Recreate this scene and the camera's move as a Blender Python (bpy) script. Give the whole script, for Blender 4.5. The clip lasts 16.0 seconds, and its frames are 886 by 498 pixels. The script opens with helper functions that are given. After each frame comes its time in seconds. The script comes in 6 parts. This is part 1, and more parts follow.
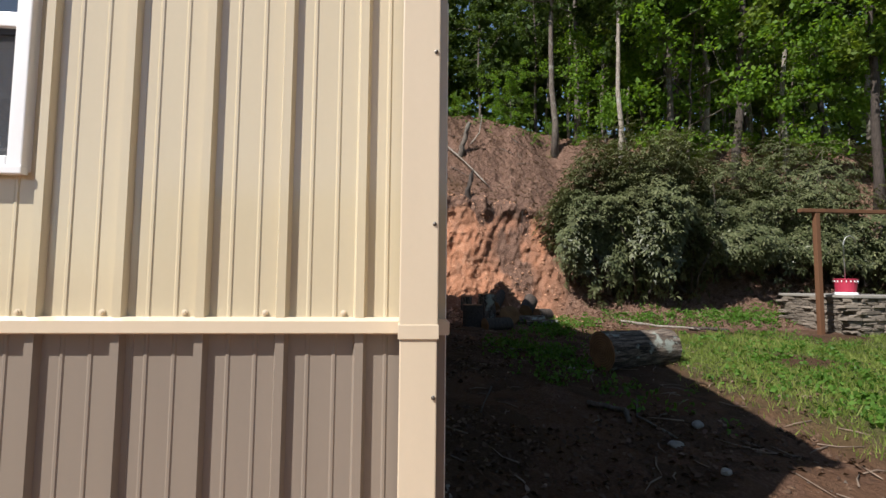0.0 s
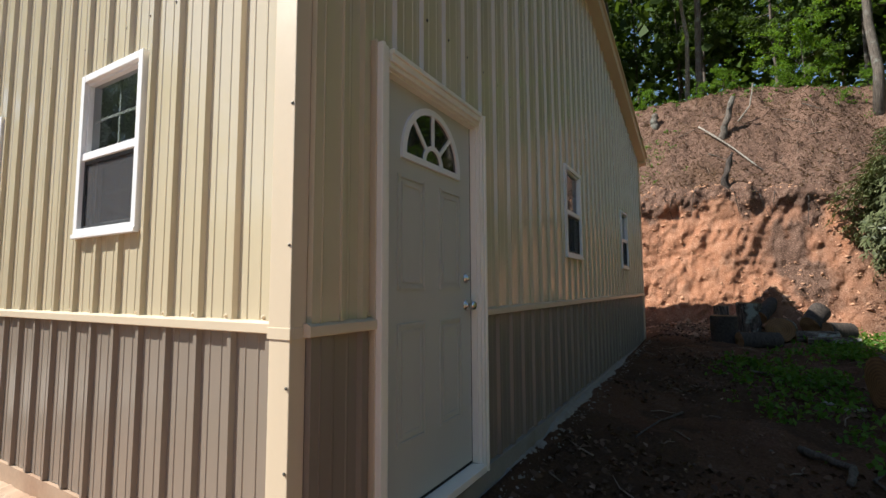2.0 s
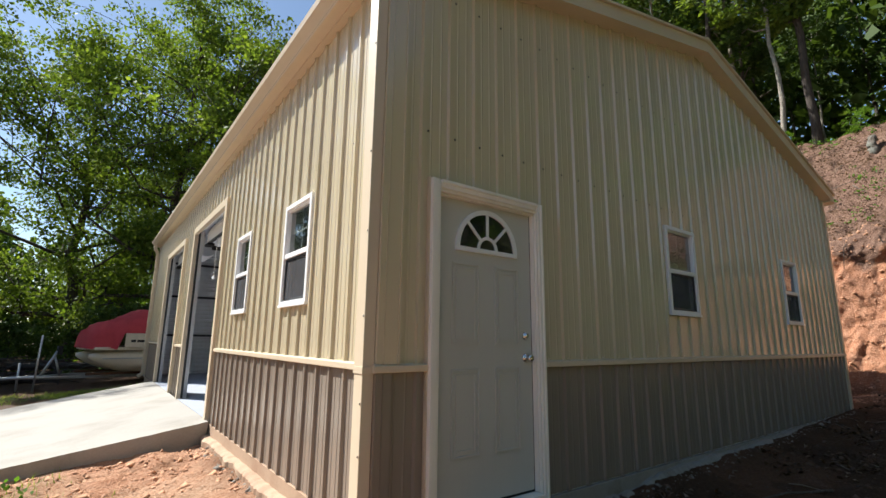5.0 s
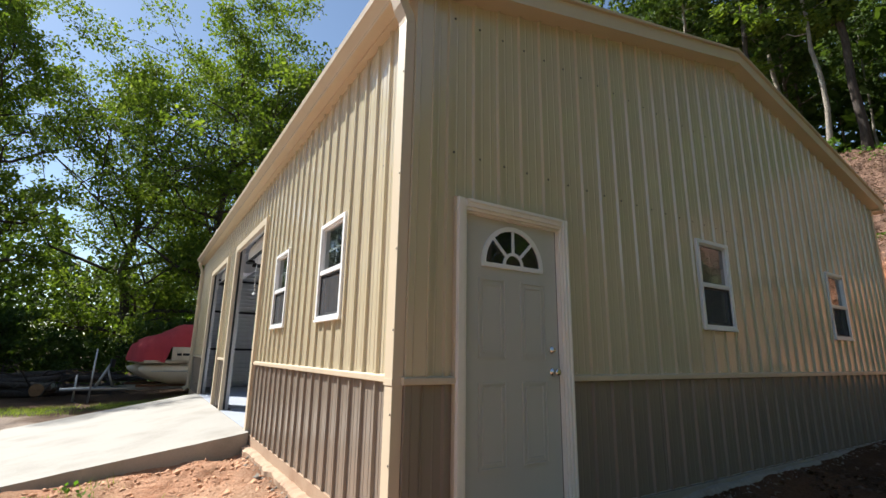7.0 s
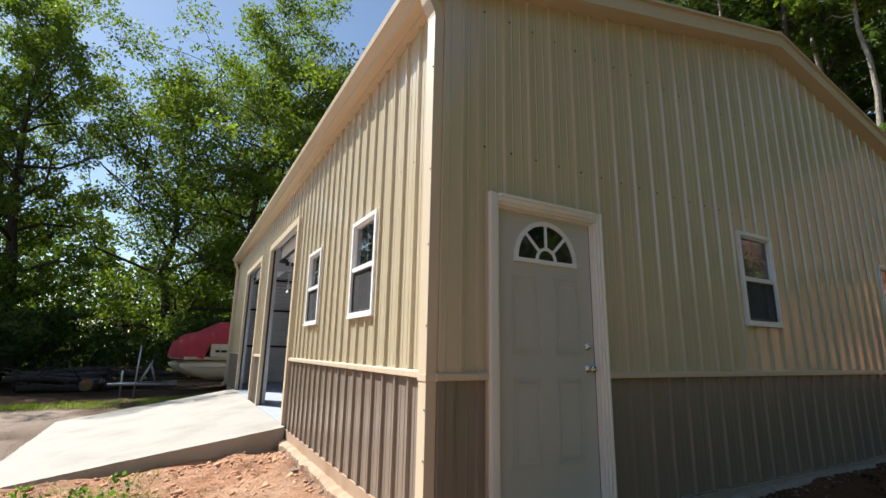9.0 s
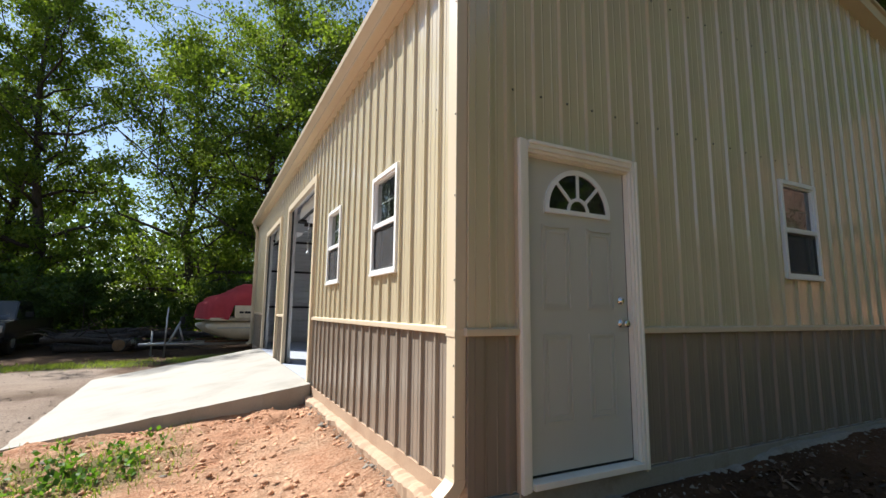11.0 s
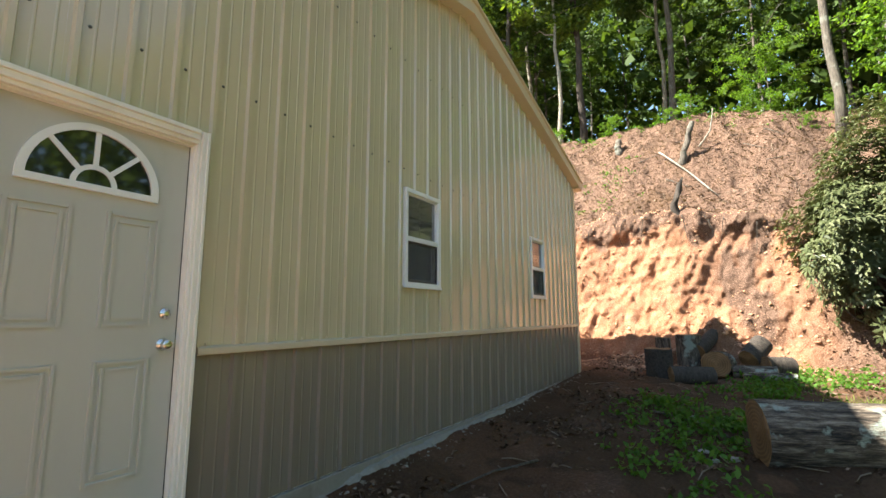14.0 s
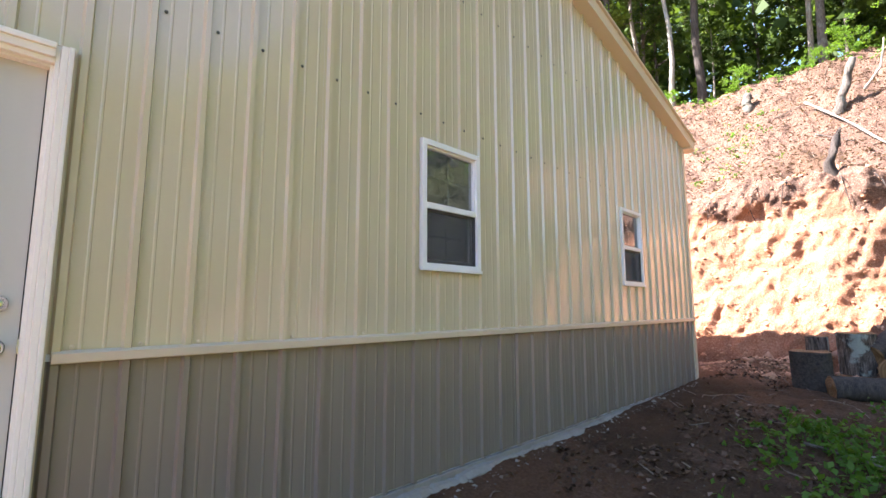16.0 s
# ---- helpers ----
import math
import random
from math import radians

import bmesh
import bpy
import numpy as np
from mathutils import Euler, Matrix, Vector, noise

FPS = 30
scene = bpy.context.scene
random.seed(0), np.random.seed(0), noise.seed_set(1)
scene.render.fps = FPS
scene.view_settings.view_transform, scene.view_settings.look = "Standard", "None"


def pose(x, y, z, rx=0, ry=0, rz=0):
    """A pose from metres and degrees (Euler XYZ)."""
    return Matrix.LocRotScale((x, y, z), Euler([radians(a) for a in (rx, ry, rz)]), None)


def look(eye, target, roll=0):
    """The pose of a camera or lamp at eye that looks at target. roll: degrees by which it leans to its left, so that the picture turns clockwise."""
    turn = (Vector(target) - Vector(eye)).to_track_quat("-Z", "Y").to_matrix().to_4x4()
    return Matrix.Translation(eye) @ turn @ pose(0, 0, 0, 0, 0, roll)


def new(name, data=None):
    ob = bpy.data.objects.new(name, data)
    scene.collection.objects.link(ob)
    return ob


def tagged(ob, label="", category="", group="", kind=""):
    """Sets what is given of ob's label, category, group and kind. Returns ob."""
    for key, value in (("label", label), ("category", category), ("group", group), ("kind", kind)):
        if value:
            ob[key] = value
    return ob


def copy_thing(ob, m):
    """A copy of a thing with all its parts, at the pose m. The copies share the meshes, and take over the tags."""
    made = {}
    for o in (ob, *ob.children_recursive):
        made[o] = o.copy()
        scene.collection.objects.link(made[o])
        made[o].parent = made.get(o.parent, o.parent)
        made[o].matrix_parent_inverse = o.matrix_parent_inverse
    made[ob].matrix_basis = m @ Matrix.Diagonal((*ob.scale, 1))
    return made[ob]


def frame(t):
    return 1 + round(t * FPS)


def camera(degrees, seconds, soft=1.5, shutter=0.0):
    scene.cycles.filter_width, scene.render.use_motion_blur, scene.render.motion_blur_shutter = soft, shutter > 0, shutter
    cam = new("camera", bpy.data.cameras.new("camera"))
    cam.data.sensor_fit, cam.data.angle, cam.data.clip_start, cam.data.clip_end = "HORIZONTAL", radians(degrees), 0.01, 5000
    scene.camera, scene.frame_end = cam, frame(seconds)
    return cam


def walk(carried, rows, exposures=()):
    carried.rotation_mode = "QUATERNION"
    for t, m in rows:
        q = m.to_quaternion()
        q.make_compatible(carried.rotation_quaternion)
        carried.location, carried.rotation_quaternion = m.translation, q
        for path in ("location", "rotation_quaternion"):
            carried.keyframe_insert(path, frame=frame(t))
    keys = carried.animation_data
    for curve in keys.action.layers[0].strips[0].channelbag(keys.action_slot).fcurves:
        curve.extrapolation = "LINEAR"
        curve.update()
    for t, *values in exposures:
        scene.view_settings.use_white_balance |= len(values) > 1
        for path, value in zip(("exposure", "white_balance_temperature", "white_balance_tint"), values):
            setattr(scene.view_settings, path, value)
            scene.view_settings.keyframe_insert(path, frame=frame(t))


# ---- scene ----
cam = camera(87.2, 16.0)

PATH = [
    (0, (-1.415, 0.117, 1.017), (0.575, -0.032, 1.154), 0.5),
    (0.5, (-1.409, -0.179, 0.994), (0.581, -0.007, 1.108), 0.0),
    (1, (-1.329, -0.527, 0.991), (0.606, -0.034, 1.095), 0.1),
    (1.5, (-1.311, -0.898, 1.023), (0.536, -0.143, 1.162), -0.2),
    (2, (-1.216, -1.228, 1.027), (0.509, -0.23, 1.195), -0.3),
    (2.5, (-1.108, -1.471, 1.07), (0.457, -0.239, 1.25), -0.1),
    (3, (-1.079, -1.698, 1.078), (0.33, -0.295, 1.289), -0.0),
    (3.5, (-1.172, -1.967, 1.049), (0.16, -0.495, 1.297), 0.2),
    (4, (-1.281, -2.181, 1.057), (-0.013, -0.664, 1.356), 0.4),
    (6.5, (-1.372, -2.526, 1.035), (-0.295, -0.898, 1.472), 1.0),
    (7, (-1.381, -2.542, 1.04), (-0.335, -0.896, 1.482), 1.0),
    (7.5, (-1.408, -2.543, 1.036), (-0.379, -0.886, 1.48), 1.0),
    (8, (-1.406, -2.538, 1.032), (-0.385, -0.877, 1.478), 1.0),
    (8.5, (-1.379, -2.533, 1.039), (-0.381, -0.856, 1.479), 1.1),
    (9, (-1.392, -2.515, 1.029), (-0.449, -0.805, 1.459), 1.1),
    (11.5, (-1.378, -2.266, 0.996), (-0.479, -0.496, 1.234), 0.8),
    (12, (-1.388, -2.196, 0.999), (-0.432, -0.453, 1.217), 0.4),
    (12.5, (-1.23, -2.201, 0.983), (-0.072, -0.586, 1.212), 0.2),
    (13, (-0.772, -2.353, 1.021), (0.633, -0.951, 1.272), -0.1),
    (13.5, (-0.421, -2.467, 1.036), (1.195, -1.32, 1.304), -0.3),
    (14, (-0.09, -2.492, 1.072), (1.603, -1.465, 1.355), -0.1),
    (14.5, (0.18, -2.525, 1.037), (1.853, -1.463, 1.303), 0.1),
    (15, (0.464, -2.56, 1.064), (2.119, -1.465, 1.311), 0.3),
    (15.5, (0.847, -2.438, 1.042), (2.426, -1.235, 1.288), 0.0),
    (16, (1.185, -2.32, 1.069), (2.601, -0.931, 1.319), -0.1),
]
EXPOSURES = [(0, 0.58, 6500, 11), (0.5, 0.66, 6500, 11), (1.5, 0.75, 6500, 7), (4, 1.05, 6500, 7), (7.5, 1.02, 6500, 7), (9, 1.0, 6500, 7), (12, 1.1, 6500, 7), (12.5, 1.05, 6550, 5), (13, 1.0, 6700, 3), (13.5, 1.73, 6900, 0), (14, 2.25, 6950, 2), (14.5, 2.38, 6950, 2), (15, 2.38, 6950, 2), (15.5, 2.5, 6900, 6), (16, 3.03, 6400, 18)]
walk(cam, [(t, look(eye, target, roll)) for t, eye, target, roll in PATH], EXPOSURES)

# ---- world, sun, exposure ----
SUN_DIR = Vector((-1.86, 2.64, 3.5)).normalized()
world = bpy.data.worlds.new("world")
scene.world = world
world.use_nodes = True
wn = world.node_tree
sky = wn.nodes.new("ShaderNodeTexSky")
sky.sky_type = "NISHITA"
sky.sun_disc = False
sky.sun_elevation = math.asin(SUN_DIR.z)
sky.sun_rotation = math.atan2(SUN_DIR.x, SUN_DIR.y)
sky.air_density = 1.0
sky.dust_density = 0.3
wn.nodes["Background"].inputs["Strength"].default_value = 0.078
wn.links.new(sky.outputs["Color"], wn.nodes["Background"].inputs["Color"])
sun_data = bpy.data.lights.new("sun", "SUN")
sun_data.energy = 5.0
sun_data.angle = radians(0.55)
sun_data.color = (1.0, 0.965, 0.92)
sun = new("sun", sun_data)
sun.matrix_world = look(SUN_DIR * 60, (0, 0, 0))


# ---- materials ----
def material(name):
    m = bpy.data.materials.new(name)
    m.use_nodes = True
    nt = m.node_tree
    b = nt.nodes["Principled BSDF"]
    return m, nt, b


def coords(nt, kind="Object"):
    return nt.nodes.new("ShaderNodeTexCoord").outputs[kind]


def noise_tex(nt, vec, scale, detail=4.0, rough=0.55, stretch=None):
    n = nt.nodes.new("ShaderNodeTexNoise")
    n.inputs["Scale"].default_value = scale
    n.inputs["Detail"].default_value = detail
    n.inputs["Roughness"].default_value = rough
    if stretch:
        mp = nt.nodes.new("ShaderNodeMapping")
        mp.inputs["Scale"].default_value = stretch
        nt.links.new(vec, mp.inputs["Vector"])
        vec = mp.outputs["Vector"]
    nt.links.new(vec, n.inputs["Vector"])
    return n.outputs["Fac"]


def ramp(nt, fac, stops):
    r = nt.nodes.new("ShaderNodeValToRGB")
    el = r.color_ramp.elements
    while len(el) < len(stops):
        el.new(0.5)
    for e, (p, c) in zip(el, stops):
        e.position = p
        e.color = (*c, 1) if len(c) == 3 else c
    nt.links.new(fac, r.inputs["Fac"])
    return r.outputs["Color"]


def mixc(nt, fac, a, b, kind="MIX"):
    n = nt.nodes.new("ShaderNodeMix")
    n.data_type = "RGBA"
    n.blend_type = kind
    for sock, v in ((n.inputs[0], fac), (n.inputs[6], a), (n.inputs[7], b)):
        if hasattr(v, "is_linked"):
            nt.links.new(v, sock)
        elif isinstance(v, (int, float)):
            sock.default_value = v
        else:
            sock.default_value = (*v, 1)
    return n.outputs[2]


def bump(nt, b, height, strength, dist):
    n = nt.nodes.new("ShaderNodeBump")
    n.inputs["Strength"].default_value = strength
    n.inputs["Distance"].default_value = dist
    nt.links.new(height, n.inputs["Height"])
    nt.links.new(n.outputs["Normal"], b.inputs["Normal"])


def grey(v):
    return (v, v, v)


def scaled(c, k):
    return tuple(min(1.0, x * k) for x in c)


def painted(name, c, rough=0.4, var=0.08, spec=0.5, streak=True, fine=0.15, metal=0.0):
    """Painted sheet or trim: faint dust, vertical streaks and a soft waviness."""
    m, nt, b = material(name)
    v = coords(nt)
    n1 = noise_tex(nt, v, 3.0, 5, 0.6, (1.6, 1.6, 0.22) if streak else None)
    n2 = noise_tex(nt, v, 60, 3, 0.6)
    col = ramp(nt, n1, [(0.25, scaled(c, 1 - var)), (0.5, c), (0.8, scaled(c, 1 + var * 0.6))])
    col = mixc(nt, 0.07, col, ramp(nt, n2, [(0.3, scaled(c, 0.85)), (0.7, scaled(c, 1.1))]))
    nt.links.new(col, b.inputs["Base Color"])
    nt.links.new(ramp(nt, n2, [(0.2, grey(rough * 0.85)), (0.8, grey(min(1, rough * 1.25)))]), b.inputs["Roughness"])
    b.inputs["Specular IOR Level"].default_value = spec
    b.inputs["Metallic"].default_value = metal
    if fine:
        bump(nt, b, noise_tex(nt, v, 9, 3, 0.5, (1, 1, 0.5)), fine, 0.004)
    return m


BEIGE = (0.565, 0.485, 0.335)
M_SIDING = painted("beige_siding", BEIGE, 0.16, 0.04, 0.65, fine=0.025)
for coated in (M_SIDING,):
    bsdf = coated.node_tree.nodes["Principled BSDF"]
    bsdf.inputs["Coat Weight"].default_value = 0.5
    bsdf.inputs["Coat Roughness"].default_value = 0.06
M_TRIM = painted("beige_trim", (0.62, 0.515, 0.375), 0.33, 0.04, 0.5, fine=0.03)
M_WAIN = painted("taupe_siding", (0.245, 0.203, 0.163), 0.22, 0.06, 0.35, fine=0.02)
M_WHITE = painted("white_vinyl", (0.80, 0.80, 0.80), 0.35, 0.03, 0.5, fine=0.05)
M_CASING = painted("white_casing", (0.84, 0.80, 0.72), 0.45, 0.10, 0.4)
M_DOOR = painted("grey_door_paint", (0.51, 0.505, 0.46), 0.42, 0.05, 0.45, fine=0.06)
M_DARK = painted("dark_gasket", (0.012, 0.012, 0.012), 0.6, 0.1, 0.3)
M_STEEL = painted("dark_steel_tube", (0.035, 0.036, 0.038), 0.5, 0.2, 0.4)
M_INNER = painted("grey_inner_sheet", (0.84, 0.85, 0.86), 0.36, 0.08, 0.5)
M_ROPE = painted("white_cord", (0.75, 0.75, 0.72), 0.7, 0.05, 0.3)
M_RED = painted("red_canvas", (0.40, 0.045, 0.05), 0.8, 0.22, 0.2, fine=0.6)
M_HULL = painted("tan_pontoon", (0.62, 0.53, 0.40), 0.35, 0.12, 0.5)
M_GALV = painted("galvanised_steel", (0.42, 0.42, 0.41), 0.45, 0.15, 0.5, metal=0.6)
M_FLOOR = painted("blue_grey_floor", (0.42, 0.45, 0.53), 0.42, 0.12, 0.4, streak=False)
M_RUBBER = painted("rubber", (0.02, 0.02, 0.02), 0.75, 0.2, 0.3)
M_BUCKET = painted("crimson_pot", (0.42, 0.035, 0.07), 0.4, 0.2, 0.4)
M_PIPEWOOD = painted("brown_stained_wood", (0.13, 0.062, 0.032), 0.7, 0.3, 0.3)


def metal_mat(name, c, rough):
    m, nt, b = material(name)
    b.inputs["Base Color"].default_value = (*c, 1)
    b.inputs["Metallic"].default_value = 1.0
    nt.links.new(ramp(nt, noise_tex(nt, coords(nt), 30), [(0.3, grey(rough * 0.7)), (0.7, grey(rough * 1.4))]), b.inputs["Roughness"])
    return m


M_CHROME = metal_mat("satin_nickel", (0.68, 0.66, 0.62), 0.22)
M_SCREW = metal_mat("screw_head", (0.14, 0.13, 0.115), 0.55)


def glass_mat(name, tint, ior):
    m, nt, b = material(name)
    nt.nodes.remove(b)
    fres = nt.nodes.new("ShaderNodeFresnel")
    fres.inputs["IOR"].default_value = ior
    tr = nt.nodes.new("ShaderNodeBsdfTransparent")
    tr.inputs["Color"].default_value = (*tint, 1)
    gl = nt.nodes.new("ShaderNodeBsdfGlossy")
    gl.inputs["Roughness"].default_value = 0.004
    mx = nt.nodes.new("ShaderNodeMixShader")
    nt.links.new(fres.outputs[0], mx.inputs[0])
    nt.links.new(tr.outputs[0], mx.inputs[1])
    nt.links.new(gl.outputs[0], mx.inputs[2])
    nt.links.new(mx.outputs[0], nt.nodes["Material Output"].inputs["Surface"])
    return m


M_GLASS = glass_mat("window_glass", (0.26, 0.29, 0.28), 2.9)


def screen_mat():
    m, nt, b = material("insect_screen")
    nt.nodes.remove(b)
    tr = nt.nodes.new("ShaderNodeBsdfTransparent")
    df = nt.nodes.new("ShaderNodeBsdfDiffuse")
    df.inputs["Color"].default_value = (0.10, 0.10, 0.105, 1)
    mx = nt.nodes.new("ShaderNodeMixShader")
    mx.inputs[0].default_value = 0.5
    nt.links.new(tr.outputs[0], mx.inputs[1])
    nt.links.new(df.outputs[0], mx.inputs[2])
    nt.links.new(mx.outputs[0], nt.nodes["Material Output"].inputs["Surface"])
    return m


M_SCREEN = screen_mat()


def concrete_mat(name, c, stain, scale=1.2):
    m, nt, b = material(name)
    v = coords(nt)
    a = noise_tex(nt, v, scale, 6, 0.6)
    f = noise_tex(nt, v, 45, 4, 0.7)
    col = ramp(nt, a, [(0.28, stain), (0.5, c), (0.75, scaled(c, 1.08))])
    col = mixc(nt, 0.35, col, ramp(nt, f, [(0.3, scaled(c, 0.75)), (0.65, scaled(c, 1.1))]))
    nt.links.new(col, b.inputs["Base Color"])
    b.inputs["Roughness"].default_value = 0.85
    bump(nt, b, f, 0.3, 0.006)
    return m


M_CONC = concrete_mat("fresh_concrete", (0.325, 0.305, 0.275), (0.23, 0.205, 0.175))
M_FOUND = concrete_mat("clay_stained_foundation", (0.40, 0.275, 0.185), (0.29, 0.165, 0.10), 2.5)
M_SLAB = concrete_mat("grey_slab_edge", (0.27, 0.25, 0.22), (0.16, 0.125, 0.095), 4.0)
M_MORTAR = concrete_mat("grey_rubble_mortar", (0.19, 0.18, 0.165), (0.085, 0.065, 0.05), 5.0)
M_STONE = concrete_mat("grey_brown_stone", (0.27, 0.25, 0.22), (0.15, 0.13, 0.11), 6.0)


def stone_var(name, c):
    m, nt, b = material(name)
    oi = nt.nodes.new("ShaderNodeObjectInfo")
    v = coords(nt)
    base = ramp(nt, oi.outputs["Random"], [(0.0, scaled(c, 0.55)), (0.5, c), (1.0, scaled(c, 1.5))])
    col = mixc(nt, 0.5, base, ramp(nt, noise_tex(nt, v, 14, 5, 0.65), [(0.3, scaled(c, 0.5)), (0.7, scaled(c, 1.35))]))
    nt.links.new(col, b.inputs["Base Color"])
    b.inputs["Roughness"].default_value = 0.88
    bump(nt, b, noise_tex(nt, v, 25, 5, 0.65), 0.5, 0.01)
    return m


M_SLATE = stone_var("stacked_fieldstone", (0.175, 0.145, 0.115))


def ground_mat():
    m, nt, b = material("ground_soil")
    v = coords(nt)

    def zone(n):
        a = nt.nodes.new("ShaderNodeAttribute")
        a.attribute_name = n
        return a.outputs["Fac"]

    big = noise_tex(nt, v, 0.9, 6, 0.6)
    mid = noise_tex(nt, v, 6.0, 6, 0.65)
    fine = noise_tex(nt, v, 38.0, 5, 0.7)
    dirt = mixc(nt, 0.55, ramp(nt, big, [(0.3, (0.055, 0.031, 0.018)), (0.55, (0.10, 0.056, 0.032)), (0.8, (0.155, 0.087, 0.049))]),
                ramp(nt, fine, [(0.3, (0.025, 0.015, 0.010)), (0.55, (0.075, 0.044, 0.026)), (0.8, (0.16, 0.10, 0.064))]))
    claybase = ramp(nt, mid, [(0.3, (0.24, 0.095, 0.048)), (0.45, (0.38, 0.165, 0.088)), (0.6, (0.47, 0.24, 0.145)), (0.78, (0.56, 0.37, 0.27))])
    streak = noise_tex(nt, v, 2.2, 5, 0.65, (0.8, 1.4, 1.0))
    claybase = mixc(nt, 0.5, claybase, ramp(nt, streak, [(0.32, (0.27, 0.105, 0.052)), (0.5, (0.41, 0.19, 0.11)), (0.68, (0.54, 0.33, 0.225))]))
    clay = mixc(nt, 0.4, claybase, ramp(nt, fine, [(0.34, (0.13, 0.05, 0.024)), (0.5, (0.39, 0.18, 0.10)), (0.66, (0.60, 0.38, 0.265))]))
    litter = mixc(nt, 0.6, ramp(nt, mid, [(0.32, (0.085, 0.046, 0.032)), (0.52, (0.19, 0.108, 0.077)), (0.75, (0.29, 0.185, 0.135))]),
                  ramp(nt, fine, [(0.36, (0.035, 0.021, 0.015)), (0.53, (0.16, 0.094, 0.067)), (0.68, (0.38, 0.265, 0.20))]))
    grass = ramp(nt, fine, [(0.3, (0.045, 0.050, 0.018)), (0.6, (0.085, 0.11, 0.032)), (0.8, (0.15, 0.15, 0.06))])
    gravel = mixc(nt, 0.6, ramp(nt, big, [(0.3, (0.26, 0.17, 0.12)), (0.7, (0.38, 0.27, 0.20))]),
                  ramp(nt, fine, [(0.3, (0.16, 0.13, 0.11)), (0.7, (0.42, 0.36, 0.31))]))
    clay = mixc(nt, zone("sand"), clay, ramp(nt, fine, [(0.32, (0.30, 0.17, 0.10)), (0.5, (0.50, 0.32, 0.21)), (0.68, (0.64, 0.47, 0.34))]))
    col = mixc(nt, zone("clay"), dirt, clay)
    col = mixc(nt, zone("litter"), col, litter)
    col = mixc(nt, zone("gravel"), col, gravel)
    col = mixc(nt, zone("grass"), col, grass)
    nt.links.new(col, b.inputs["Base Color"])
    b.inputs["Roughness"].default_value = 0.95
    b.inputs["Specular IOR Level"].default_value = 0.15
    h = nt.nodes.new("ShaderNodeMath")
    h.operation = "ADD"
    grit = nt.nodes.new("ShaderNodeMath")
    grit.operation = "MULTIPLY_ADD"
    nt.links.new(noise_tex(nt, v, 130, 3, 0.6), grit.inputs[0])
    grit.inputs[1].default_value = 0.12
    nt.links.new(fine, grit.inputs[2])
    nt.links.new(mid, h.inputs[0])
    nt.links.new(grit.outputs[0], h.inputs[1])
    h2 = nt.nodes.new("ShaderNodeMath")
    h2.operation = "MULTIPLY_ADD"
    nt.links.new(noise_tex(nt, v, 2.6, 4, 0.62, (1.0, 2.0, 1.6)), h2.inputs[0])
    h2.inputs[1].default_value = 1.6
    nt.links.new(h.outputs[0], h2.inputs[2])
    h3 = nt.nodes.new("ShaderNodeMath")
    h3.operation = "MULTIPLY_ADD"
    nt.links.new(noise_tex(nt, v, 1.7, 4, 0.65, (1.0, 3.6, 1.6)), h3.inputs[0])
    h3.inputs[1].default_value = 1.0
    nt.links.new(h2.outputs[0], h3.inputs[2])
    bump(nt, b, h3.outputs[0], 1.0, 0.034)
    return m


M_GROUND = ground_mat()


def bark_mat(name, c, lichen=0.0):
    m, nt, b = material(name)
    v = coords(nt)
    n = noise_tex(nt, v, 9, 6, 0.7, (3, 3, 0.5))
    n2 = noise_tex(nt, v, 2.2, 4, 0.6)
    col = ramp(nt, n, [(0.3, scaled(c, 0.35)), (0.5, c), (0.75, scaled(c, 1.7))])
    if lichen:
        col = mixc(nt, ramp(nt, n2, [(0.55, grey(0)), (0.66, grey(lichen))]), col, (0.33, 0.36, 0.31))
    nt.links.new(col, b.inputs["Base Color"])
    b.inputs["Roughness"].default_value = 0.92
    bump(nt, b, n, 0.9, 0.03)
    return m


M_BARK = bark_mat("grey_brown_bark", (0.105, 0.085, 0.068), 0.4)
M_BARKDARK = bark_mat("dark_bark", (0.055, 0.042, 0.034))
M_BARKPALE = bark_mat("pale_bark", (0.26, 0.225, 0.185), 0.5)


def log_bark_mat():
    m, nt, b = material("furrowed_log_bark")
    v = coords(nt)
    n = noise_tex(nt, v, 10, 6, 0.7, (0.35, 2.2, 2.2))
    n2 = noise_tex(nt, v, 3.5, 5, 0.6)
    col = ramp(nt, n, [(0.38, (0.014, 0.010, 0.008)), (0.5, (0.09, 0.066, 0.049)), (0.66, (0.27, 0.22, 0.175))])
    col = mixc(nt, ramp(nt, n2, [(0.56, grey(0)), (0.62, grey(0.75))]), col, (0.33, 0.37, 0.32))
    nt.links.new(col, b.inputs["Base Color"])
    b.inputs["Roughness"].default_value = 0.92
    bump(nt, b, n, 1.0, 0.03)
    return m


M_LOGBARK = log_bark_mat()


